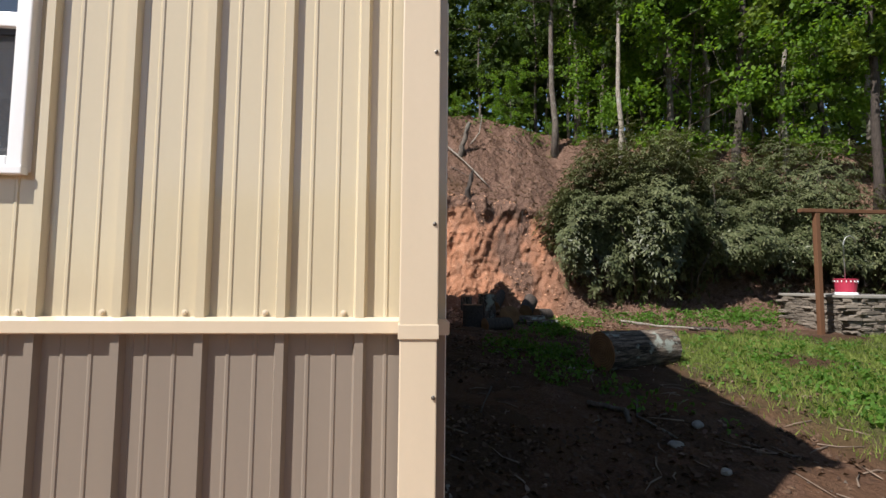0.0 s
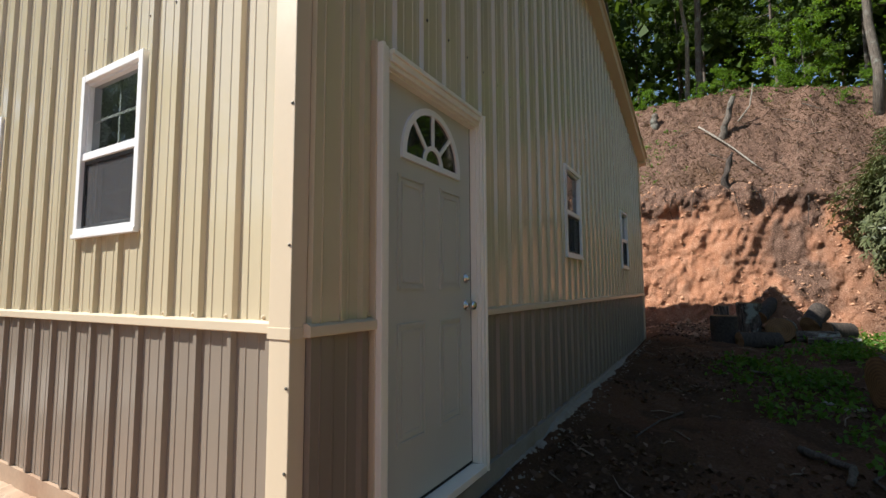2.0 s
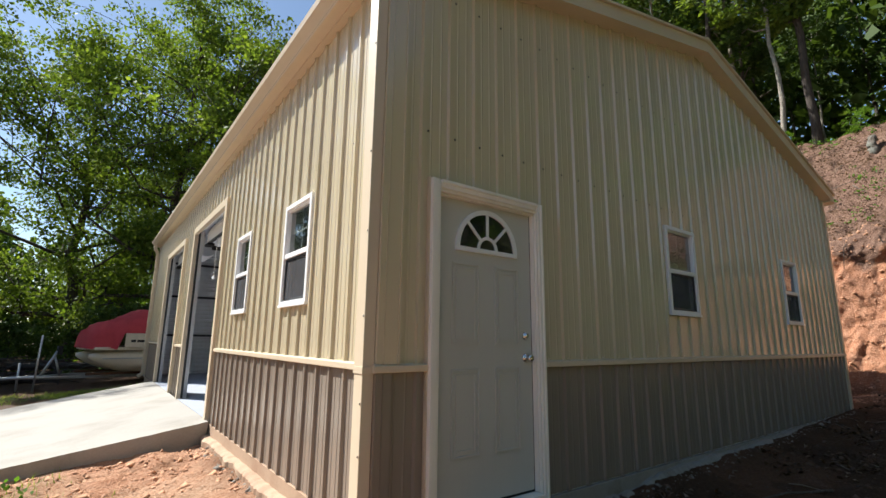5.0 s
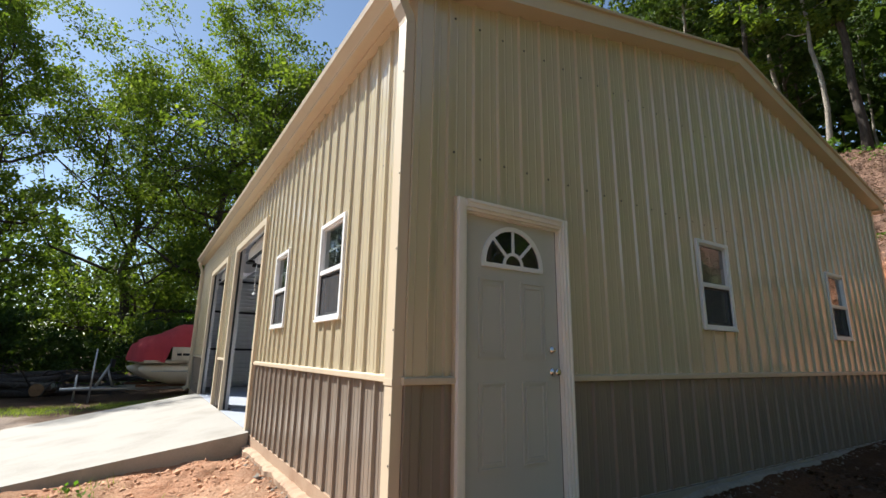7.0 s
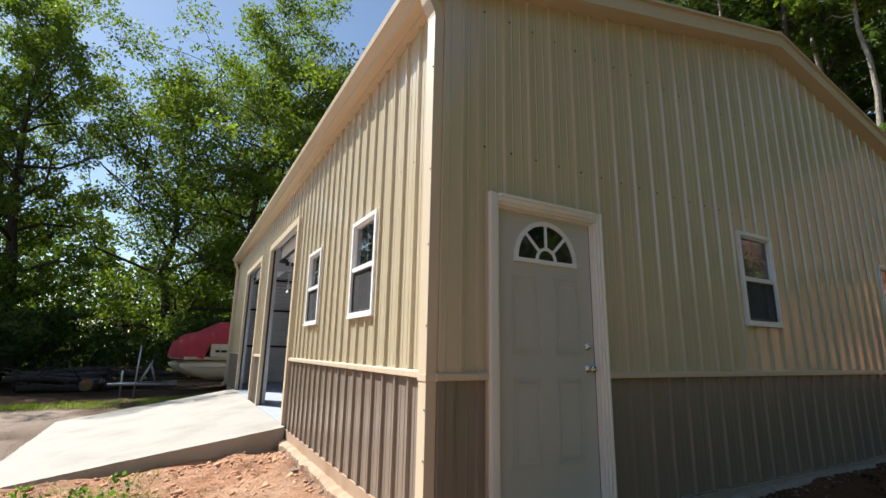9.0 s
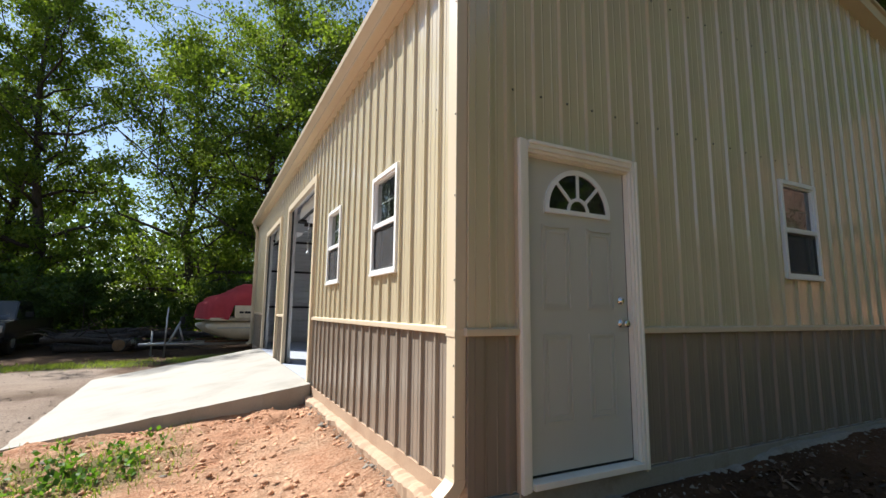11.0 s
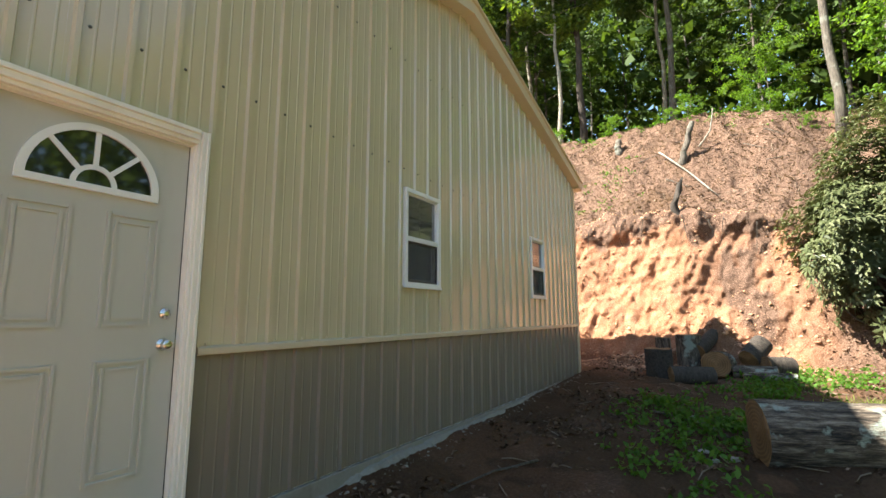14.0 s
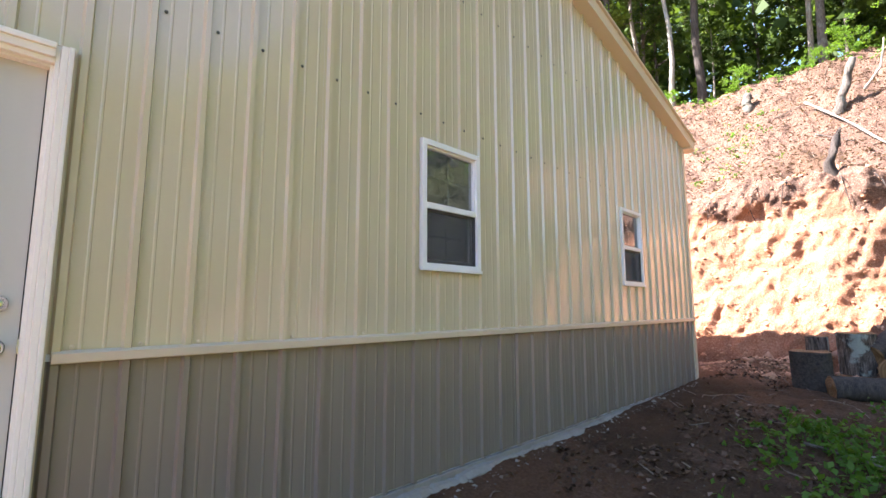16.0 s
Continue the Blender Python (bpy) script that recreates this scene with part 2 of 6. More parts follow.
def endgrain_mat():
    m, nt, b = material("sawn_end_grain")
    v = coords(nt)
    w = nt.nodes.new("ShaderNodeTexWave")
    w.wave_type = "RINGS"
    w.rings_direction = "X"
    w.inputs["Scale"].default_value = 9
    w.inputs["Distortion"].default_value = 2.5
    w.inputs["Detail"].default_value = 3
    nt.links.new(v, w.inputs["Vector"])
    col = mixc(nt, 0.45, ramp(nt, w.outputs["Fac"], [(0.2, (0.15, 0.07, 0.028)), (0.8, (0.28, 0.15, 0.062))]),
               ramp(nt, noise_tex(nt, v, 5, 5), [(0.3, (0.09, 0.045, 0.02)), (0.7, (0.32, 0.18, 0.08))]))
    nt.links.new(col, b.inputs["Base Color"])
    b.inputs["Roughness"].default_value = 0.85
    bump(nt, b, noise_tex(nt, v, 60, 3), 0.3, 0.005)
    return m


M_ENDGRAIN = endgrain_mat()


def leaf_mat(name, dark, mid, light, rough=0.6, through_amount=0.35, spec=0.18):
    """Leaves vary one by one; light also passes through them."""
    m, nt, b = material(name)
    geo = nt.nodes.new("ShaderNodeNewGeometry")
    col = ramp(nt, geo.outputs["Random Per Island"], [(0.0, dark), (0.5, mid), (1.0, light)])
    patch = noise_tex(nt, coords(nt), 0.55, 3, 0.6)
    col = mixc(nt, 0.45, col, ramp(nt, patch, [(0.3, dark), (0.5, mid), (0.72, light)]))
    nt.links.new(col, b.inputs["Base Color"])
    b.inputs["Roughness"].default_value = rough
    b.inputs["Specular IOR Level"].default_value = spec
    tl = nt.nodes.new("ShaderNodeBsdfTranslucent")
    bright = mixc(nt, 1.0, col, (1.8, 1.8, 0.75), "MULTIPLY")
    nt.links.new(bright, tl.inputs["Color"])
    mx = nt.nodes.new("ShaderNodeMixShader")
    mx.inputs[0].default_value = through_amount
    nt.links.new(b.outputs[0], mx.inputs[1])
    nt.links.new(tl.outputs[0], mx.inputs[2])
    nt.links.new(mx.outputs[0], nt.nodes["Material Output"].inputs["Surface"])
    return m


M_LEAF = leaf_mat("deciduous_leaves", (0.05, 0.085, 0.016), (0.10, 0.155, 0.026), (0.20, 0.255, 0.05), through_amount=0.42)
M_LEAFB = leaf_mat("bright_maple_leaves", (0.065, 0.135, 0.018), (0.10, 0.185, 0.022), (0.17, 0.27, 0.035), through_amount=0.42)
# Shade inside the woods is put into this darker leaf colour.
M_LEAFD = leaf_mat("shaded_forest_leaves", (0.03, 0.055, 0.015), (0.055, 0.092, 0.022), (0.10, 0.15, 0.035), through_amount=0.28)
M_RHODO = leaf_mat("leathery_shrub_leaves", (0.035, 0.045, 0.018), (0.09, 0.105, 0.045), (0.22, 0.225, 0.12), 0.42, 0.12, 0.35)
M_GRASS = leaf_mat("grass_blades", (0.08, 0.115, 0.025), (0.155, 0.21, 0.045), (0.31, 0.335, 0.11), 0.55, 0.4)
M_WEED = leaf_mat("weed_leaves", (0.04, 0.09, 0.015), (0.075, 0.16, 0.025), (0.13, 0.24, 0.045), 0.5, 0.4)
M_DRY = leaf_mat("dry_fallen_leaves", (0.05, 0.03, 0.021), (0.15, 0.092, 0.067), (0.36, 0.26, 0.20), 0.8, 0.1)
M_BROWNLEAF = leaf_mat("damp_brown_leaves", (0.025, 0.015, 0.010), (0.075, 0.043, 0.028), (0.19, 0.12, 0.08), 0.75, 0.08)


def clod_mat(name, c):
    m, nt, b = material(name)
    geo = nt.nodes.new("ShaderNodeNewGeometry")
    col = ramp(nt, geo.outputs["Random Per Island"], [(0.0, scaled(c, 0.55)), (0.5, c), (1.0, scaled(c, 1.45))])
    col = mixc(nt, 0.5, col, ramp(nt, noise_tex(nt, coords(nt), 30, 4), [(0.3, scaled(c, 0.6)), (0.7, scaled(c, 1.3))]))
    nt.links.new(col, b.inputs["Base Color"])
    b.inputs["Roughness"].default_value = 0.95
    return m


M_CLOD = clod_mat("clay_clods", (0.50, 0.275, 0.165))
M_DIRTCLOD = clod_mat("brown_dirt_crumbs", (0.115, 0.066, 0.038))
M_PEBBLE = clod_mat("grey_pebbles", (0.12, 0.095, 0.075))
M_RUBBLE = clod_mat("grey_concrete_rubble", (0.25, 0.22, 0.185))
M_TWIG = clod_mat("dry_twigs", (0.20, 0.145, 0.105))


# ---- mesh helpers ----
def link_mesh(name, verts, faces, mat, parent=None, smooth=False, label=""):
    me = bpy.data.meshes.new(name)
    me.from_pydata([tuple(v) for v in verts], [], [tuple(f) for f in faces])
    me.materials.append(mat)
    if smooth:
        me.polygons.foreach_set("use_smooth", [True] * len(me.polygons))
    me.update()
    ob = new(name, me)
    if parent:
        ob.parent = parent
    if label:
        tagged(ob, label)
    return ob


def quads_mesh(name, co, nv, mat, parent=None, label=""):
    """Many small separate faces of nv corners each, from an array of corners."""
    co = np.asarray(co, dtype=np.float32).reshape(-1, 3)
    n = len(co) // nv
    me = bpy.data.meshes.new(name)
    me.vertices.add(n * nv)
    me.vertices.foreach_set("co", co.ravel())
    me.loops.add(n * nv)
    me.loops.foreach_set("vertex_index", np.arange(n * nv, dtype=np.int32))
    me.polygons.add(n)
    me.polygons.foreach_set("loop_start", np.arange(0, n * nv, nv, dtype=np.int32))
    me.materials.append(mat)
    me.update(calc_edges=True)
    ob = new(name, me)
    if parent:
        ob.parent = parent
    if label:
        tagged(ob, label)
    return ob


def part(name, bm, mat, parent=None, label="", smooth=False):
    me = bpy.data.meshes.new(name)
    bmesh.ops.recalc_face_normals(bm, faces=bm.faces)
    bm.to_mesh(me)
    bm.free()
    me.materials.append(mat)
    if smooth:
        me.polygons.foreach_set("use_smooth", [True] * len(me.polygons))
    ob = new(name, me)
    if parent:
        ob.parent = parent
    if label:
        tagged(ob, label)
    return ob


def add_box(bm, x0, x1, y0, y1, z0, z1):
    v = [bm.verts.new(p) for p in ((x0, y0, z0), (x1, y0, z0), (x1, y1, z0), (x0, y1, z0), (x0, y0, z1), (x1, y0, z1), (x1, y1, z1), (x0, y1, z1))]
    for f in ((0, 3, 2, 1), (4, 5, 6, 7), (0, 1, 5, 4), (1, 2, 6, 5), (2, 3, 7, 6), (3, 0, 4, 7)):
        bm.faces.new([v[i] for i in f])


def boxes(*bs, bevel=0.0):
    bm = bmesh.new()
    for b in bs:
        add_box(bm, *b)
    if bevel:
        bmesh.ops.bevel(bm, geom=bm.edges[:], offset=bevel, segments=2, affect="EDGES", profile=0.6)
    return bm


def lathe(profile, sides=20, axis="z"):
    """A turned body from (radius, height) pairs."""
    bm = bmesh.new()
    rings = []
    for r, h in profile:
        ring = []
        for k in range(sides):
            a = 2 * math.pi * k / sides
            p = (r * math.cos(a), r * math.sin(a), h)
            if axis == "y":
                p = (p[0], p[2], p[1])
            elif axis == "x":
                p = (p[2], p[0], p[1])
            ring.append(bm.verts.new(p))
        rings.append(ring)
    for a, b in zip(rings, rings[1:]):
        for k in range(sides):
            bm.faces.new((a[k], a[(k + 1) % sides], b[(k + 1) % sides], b[k]))
    bm.faces.new(rings[0][::-1])
    bm.faces.new(rings[-1])
    return bm


def extrude_profile(pts, along, lo, hi):
    """A solid bar with the profile pts, run along one axis."""
    bm = bmesh.new()

    def at(p, s):
        return {"x": (s, p[0], p[1]), "y": (p[0], s, p[1]), "z": (p[0], p[1], s)}[along]

    a = [bm.verts.new(at(p, lo)) for p in pts]
    b = [bm.verts.new(at(p, hi)) for p in pts]
    n = len(pts)
    for k in range(n):
        bm.faces.new((a[k], a[(k + 1) % n], b[(k + 1) % n], b[k]))
    bm.faces.new(a[::-1])
    bm.faces.new(b)
    return bm


def tube(points, radii, sides=7):
    """Corners and faces of a tapered, bent round bar."""
    pts = np.asarray(points, float)
    verts, faces = [], []
    ref = np.array((0.31, 0.17, 0.93))
    for i, p in enumerate(pts):
        d = pts[min(i + 1, len(pts) - 1)] - pts[max(i - 1, 0)]
        d = d / (np.linalg.norm(d) + 1e-9)
        rr = ref if abs(d @ ref) < 0.9 else np.array((1.0, 0.1, 0.0))
        u = np.cross(d, rr)
        u /= np.linalg.norm(u)
        w = np.cross(d, u)
        for k in range(sides):
            a = 2 * math.pi * k / sides
            verts.append(p + radii[i] * (u * math.cos(a) + w * math.sin(a)))
    for i in range(len(pts) - 1):
        for k in range(sides):
            faces.append((i * sides + k, i * sides + (k + 1) % sides, (i + 1) * sides + (k + 1) % sides, (i + 1) * sides + k))
    faces.append(tuple(range(sides))[::-1])
    faces.append(tuple((len(pts) - 1) * sides + k for k in range(sides)))
    return verts, faces


def tubes_mesh(name, runs, mat, parent=None, smooth=True, label=""):
    vs, fs = [], []
    for pts, rad, sides in runs:
        v, f = tube(pts, rad, sides)
        o = len(vs)
        vs += [tuple(p) for p in v]
        fs += [tuple(i + o for i in q) for q in f]
    return link_mesh(name, vs, fs, mat, parent, smooth, label)


def leaf_corners(rng, centres, length, width, fold=0.25, up=0.0, dirs=None):
    """Diamond leaves, folded at the midrib: two triangles each."""
    n = len(centres)
    d = rng.normal(size=(n, 3)) if dirs is None else dirs + rng.normal(size=(n, 3)) * 0.25
    d /= np.linalg.norm(d, axis=1)[:, None] + 1e-9
    r = rng.normal(size=(n, 3))
    r[:, 2] += up
    s = np.cross(d, r)
    s /= np.linalg.norm(s, axis=1)[:, None] + 1e-9
    nrm = np.cross(s, d)
    ln = (length * rng.uniform(0.6, 1.3, n))[:, None]
    wd = ln * (width / length)
    base = centres - d * ln * 0.5
    tip = centres + d * ln * 0.5
    left = centres + s * wd * 0.5 + nrm * wd * fold
    right = centres - s * wd * 0.5 + nrm * wd * fold
    return np.stack([base, left, tip, right], 1)


def empty(name, m, label="", category="", group="", kind=""):
    e = new(name)
    e.empty_display_size = 0.2
    e.matrix_world = m
    return tagged(e, label, category, group, kind)


# ---- the lie of the land ----
LEN_X, LEN_Y = 9.15, 13.2


def smooth01(v, a, b):
    t = np.clip((v - a) / (b - a), 0, 1)
    return t * t * (3 - 2 * t)


def lattice(x, y, seed):
    """Repeatable value noise on a unit lattice."""
    def h(i, j):
        v = np.sin(i * 127.1 + j * 311.7 + seed * 74.7) * 43758.5453
        return v - np.floor(v)
    xi, yi = np.floor(x), np.floor(y)
    fx, fy = x - xi, y - yi
    fx, fy = fx * fx * (3 - 2 * fx), fy * fy * (3 - 2 * fy)
    a = h(xi, yi) * (1 - fx) + h(xi + 1, yi) * fx
    b = h(xi, yi + 1) * (1 - fx) + h(xi + 1, yi + 1) * fx
    return a * (1 - fy) + b * fy - 0.5


def rough_noise(x, y, scale, octaves, seed):
    out, amp = 0, 1.0
    for o in range(octaves):
        out = out + amp * lattice(x * scale + o * 17.3, y * scale - o * 9.1, seed + o)
        scale, amp = scale * 2.03, amp * 0.52
    return out


def ground_parts(x, y):
    x, y = np.asarray(x, float), np.asarray(y, float)
    dx = np.maximum(np.maximum(-x, x - LEN_X), 0)
    dy = np.maximum(np.maximum(-y, y - LEN_Y), 0)
    dist = np.hypot(dx, dy)
    h = -0.43 + 0.045 * np.clip(x, -3, 11)
    h = h + 0.20 * np.exp(-dist / 0.7) * (x < 0.3) + (0.24 - 0.025 * x) * np.exp(-dist / 0.5) * (x >= 0.3)
    cut = smooth01(y, -5.6, -3.4)
    base = 10.85 + 0.35 * rough_noise(y, y * 0, 0.45, 3, 4) + 0.5 * smooth01(y, 0, 6)
    s = x - base
    top = 3.30 + 0.28 * rough_noise(y, y * 0, 0.6, 2, 9)
    face = top * (0.35 * smooth01(s, -0.15, 1.2) + 0.65 * np.clip((s + 0.1) / 1.25, 0, 1))
    steep = face + np.clip(s - 1.15, 0, 1.45) * 0.5 + np.clip(s - 2.6, 0, 3.4) * 1.0 + np.clip(s - 6.0, 0, 60) * 0.2
    sl = x - 9.0
    gentle = 0.24 * np.clip(sl, 0, 1.3) + 0.60 * np.clip(sl - 1.3, 0, 1.2) + 1.05 * np.clip(sl - 2.5, 0, 5.6) + 0.2 * np.clip(sl - 8.1, 0, 60)
    rise = cut * steep + (1 - cut) * gentle
    h = h + rise
    on_face = cut * smooth01(s, -0.1, 0.15) * (1 - smooth01(s, 1.05, 1.35))
    above = cut * smooth01(s, 1.0, 1.35) + (1 - cut) * smooth01(sl, 1.0, 2.0)
    # spoil heaped at the foot of the bank
    h = h + 0.78 * np.exp(-(((x - 10.35) / 0.55) ** 2 + ((y + 2.3) / 0.75) ** 2)) * (1 + rough_noise(x, y, 3, 3, 2))
    h = h + 0.25 * np.exp(-(((x - 10.2) / 0.5) ** 2 + ((y + 0.8) / 0.8) ** 2))
    # roughness
    calm = 1 - 0.75 * np.exp(-dist / 0.25) * (x > 0.3)
    h = h + calm * (0.07 * rough_noise(x, y, 0.9, 3, 1) + 0.05 * rough_noise(x, y, 4.5, 4, 5))
    yard = smooth01(-x, -0.1, 0.3) * (1 - smooth01(-x, 2.8, 3.6)) * (y < 5)
    h = h + yard * 0.10 * smooth01(y, 2.0, 4.2) * smooth01(-x, 0.2, 0.7)
    h = h + yard * (0.06 * rough_noise(x, y, 2.2, 3, 6) + 0.035 * np.abs(rough_noise(x, y, 7.0, 3, 7)))
    teeth = rough_noise(x * 0.3, y, 3.2, 3, 11)
    h = h + on_face * (0.10 * rough_noise(x * 0.6, y, 1.1, 3, 12) + 0.06 * teeth)
    h = h + above * (0.30 * rough_noise(x, y, 0.8, 3, 21) + 0.18 * rough_noise(x, y, 3.0, 3, 22))
    # under the building and the ramp the soil stays below the concrete
    inside = (dist < 0.01)
    h = np.where(inside, np.minimum(h, -0.45), h)
    ramp_in = smooth01(x, -3.6, -3.3) * (1 - smooth01(x, 0.0, 0.2)) * smooth01(y, 4.1, 4.4) * (1 - smooth01(y + 0.3 * np.clip(-x, 0, 4), 10.9, 11.2))
    h = h * (1 - ramp_in) + np.minimum(h, 0.15 * x - 0.16) * ramp_in
    return h, on_face, above, cut, dist


def ground_z(x, y):
    return float(ground_parts(np.array([x]), np.array([y]))[0][0])


def spaced(stops):
    out = [stops[0][0]]
    for (a, step), (b, _) in zip(stops, stops[1:]):
        n = max(1, int(round((b - a) / step)))
        out += [a + (b - a) * k / n for k in range(1, n + 1)]
    return np.array(out)


def bank_push(y, z):
    """How far the scraped and crumbled cut face stands in or out."""
    ridged = 0.5 - np.abs(rough_noise(y + z * 0.35, z * 0.35, 3.0, 3, 41)) * 2
    claw = np.abs(rough_noise(y * 1.0 + z * 0.45, z * 0.28, 5.0, 2, 47)) * smooth01(z, 0.9, 1.6)
    crumbs = np.maximum(0, rough_noise(y, z, 5.0, 4, 44) - 0.1)
    push = 0.20 * rough_noise(y, z, 0.7, 3, 42) + 0.05 * ridged + 0.09 * rough_noise(y * 1.3 + z * 0.6, z - y * 0.3, 3.0, 4, 43) + 0.07 * claw - 0.07 * crumbs + 0.055 * rough_noise(y * 1.1, z, 8.0, 3, 48)
    lip = smooth01(z, 2.75, 3.15) * (1 + 1.4 * rough_noise(y, y * 0, 2.5, 3, 45))
    return push - 0.15 * lip


def build_ground():
    gx = spaced([(-900, 200), (-100, 20), (-20, 1.0), (-4, 0.09), (-2.4, 0.04), (0.1, 0.06), (10.3, 0.014), (12.6, 0.06), (18, 0.4), (30, 4), (100, 100), (900, 1)])
    gy = spaced([(-900, 200), (-100, 15), (-25, 0.8), (-13, 0.11), (-4.5, 0.032), (1.2, 0.04), (4.4, 0.11), (6, 0.25), (16, 0.5), (30, 4), (100, 100), (900, 1)])
    X, Y = np.meshgrid(gx, gy, indexing="ij")
    Z, on_face, above, cut, dist = ground_parts(X, Y)
    X = X + on_face * bank_push(Y, Z)
    nx, ny = X.shape
    me = bpy.data.meshes.new("ground")
    me.vertices.add(nx * ny)
    me.vertices.foreach_set("co", np.stack([X, Y, Z], -1).astype(np.float32).ravel())
    i, j = np.meshgrid(np.arange(nx - 1), np.arange(ny - 1), indexing="ij")
    q = np.stack([i * ny + j, (i + 1) * ny + j, (i + 1) * ny + j + 1, i * ny + j + 1], -1).reshape(-1, 4).astype(np.int32)
    me.loops.add(q.size)
    me.loops.foreach_set("vertex_index", q.ravel())
    me.polygons.add(len(q))
    me.polygons.foreach_set("loop_start", np.arange(0, q.size, 4, dtype=np.int32))
    me.update(calc_edges=True)
    me.polygons.foreach_set("use_smooth", np.ones(len(q), dtype=bool))
    n1 = rough_noise(X, Y, 0.7, 4, 31)
    n2 = rough_noise(X, Y, 2.5, 3, 33)
    lawn = smooth01(-Y, 3.2, 4.6) * smooth01(X, 0.5, 2.2) * (1 - smooth01(X, 7.6, 8.6))
    left = smooth01(Y + n1, 12.1, 12.9) * (1 - smooth01(Y, 13.5, 14.5)) * (X < 0.5)
    verge = np.exp(-(((X + 2.22) / 0.7) ** 2 + ((Y - 3.15) / 0.7) ** 2))
    zones = {
        "sand": (X < 0.6) * (0.5 + 0.6 * n2),
        "clay": np.clip(on_face * (1 - 0.75 * smooth01(Z + 0.5 * rough_noise(X, Y, 1.5, 3, 46), 2.7, 3.0)) + smooth01(-X + 0.4 * n1, -0.5, 0.3) * smooth01(X + 0.8 * n1, -5.2, -3.6) * (Y < 4.6) * smooth01(Y + 1.0 * n1 + 0.5 * n2, -3.6, -1.8) * 0.95
                        + 0.45 * smooth01(X, 8.5, 10.0) * cut * (above < 0.5) + 0.12 * (n1 > 0), 0, 1) * (1 - above * 0.92),
        "litter": np.clip(above * (0.85 + n1) + on_face * smooth01(Z + 0.6 * n2, 2.85, 3.05) + on_face * smooth01(-Y + n1, 1.7, 3.0) * (0.5 + n2) + smooth01(X, 8.2, 9.2) * (1 - cut) + 0.35 * smooth01(n2, 0.05, 0.3) * (dist > 0.6) * (X > 0), 0, 1),
        "gravel": np.clip(np.where(Y > 4.6, smooth01(-X + 1.0 * n1, 2.6, 3.4) + smooth01(Y, 10.0, 10.8), smooth01(-X + 1.5 * n1, 4.2, 6.0)) * (Y < 12.4) * (X < 0) * (0.75 + n1), 0, 1),
        "grass": np.clip(lawn * smooth01(n1 + n2 * 0.5, -0.38, -0.1) + left * smooth01(n2, -0.4, 0.0) + verge * smooth01(n2, -0.3, 0.2), 0, 1) * 0.9,
    }
    for key, val in zones.items():
        at = me.attributes.new(key, "FLOAT", "POINT")
        at.data.foreach_set("value", np.clip(val, 0, 1).astype(np.float32).ravel())
    me.materials.append(M_GROUND)
    return tagged(new("ground", me), "bare clay yard with dirt, leaf litter, lawn and a cut bank", "ground", kind="structure")


build_ground()

# ---- the garage: walls, siding, roof ----
RAIL_LO, RAIL_HI = 0.857, 0.905
PITCH = 0.2325
EAVE_Z, SLOPE = 3.63, 0.24
FLAT = 0.03
GARAGE_DOORS = [(4.60, 7.0), (8.22, 10.62)]
HEAD_Z = 2.90
FRONT_WINDOWS = [(1.232, 1.887), (3.078, 3.694)]
FW_Z = (1.325, 2.258)
GABLE_WINDOWS = [(3.345, 3.968), (6.60, 7.21)]
GW_Z = (1.337, 2.268)
DOOR_X, DOOR_TOP = (0.437, 1.337), 2.025


def gable_top(x):
    return EAVE_Z + SLOPE * min(x, LEN_X - x)


def rib_profile(u0, u1, phase, minor=0.0028):
    """Breaks (u, depth) of the sheet between u0 and u1: a major rib and two minor ones per pitch."""
    shape = [(-0.021, 0), (-0.0125, 0.021), (0.0125, 0.021), (0.021, 0), (0.068, 0), (0.0725, minor), (0.0795, minor), (0.084, 0),
             (0.1466, 0), (0.1511, minor), (0.1581, minor), (0.1626, 0)]
    pts = []
    k = int(math.floor((u0 - phase) / PITCH)) - 1
    while phase + k * PITCH < u1 + PITCH:
        pts += [(phase + k * PITCH + a, d) for a, d in shape]
        k += 1
    us, ds = [p[0] for p in pts], [p[1] for p in pts]
    inner = [(u, d) for u, d in pts if u0 < u < u1]
    return [(u0, float(np.interp(u0, us, ds)))] + inner + [(u1, float(np.interp(u1, us, ds)))], us, ds


def sheet(name, u0, u1, zlo, zhi, holes, phase, place, mat, parent, ztop=None):
    """One profiled metal sheet with openings cut out; place(u, depth, z) lays it on its wall."""
    pts, us, ds = rib_profile(u0, u1, phase, 0.0022 if ztop or phase > 1 else 0.0028)
    cuts = sorted({p[0] for p in pts} | {h for a, b, _, _ in holes for h in (a, b) if u0 < h < u1} | ({LEN_X / 2} if ztop and u0 < LEN_X / 2 < u1 else set()))
    verts, faces = [], []
    for a, b in zip(cuts, cuts[1:]):
        mid = (a + b) / 2
        spans = [(zlo, None)]
        for ha, hb, hz0, hz1 in holes:
            if ha < mid < hb and hz0 < zhi and hz1 > zlo:
                nxt = []
                for s, e in spans:
                    if e is None or e > hz0:
                        if s < hz0:
                            nxt.append((s, hz0))
                        if hz1 < zhi:
                            nxt.append((max(s, hz1), e))
                    else:
                        nxt.append((s, e))
                spans = nxt
        for s, e in spans:
            za, zb = (e, e) if e is not None else ((ztop(a), ztop(b)) if ztop else (zhi, zhi))
            da, db = float(np.interp(a, us, ds)), float(np.interp(b, us, ds))
            o = len(verts)
            verts += [place(a, da, s), place(b, db, s), place(b, db, zb), place(a, da, za)]
            faces.append((o, o + 1, o + 2, o + 3))
    if not faces:
        return None
    return link_mesh(name, verts, faces, mat, parent)


def on_front(u, d, z):
    return (FLAT - d, u, z)


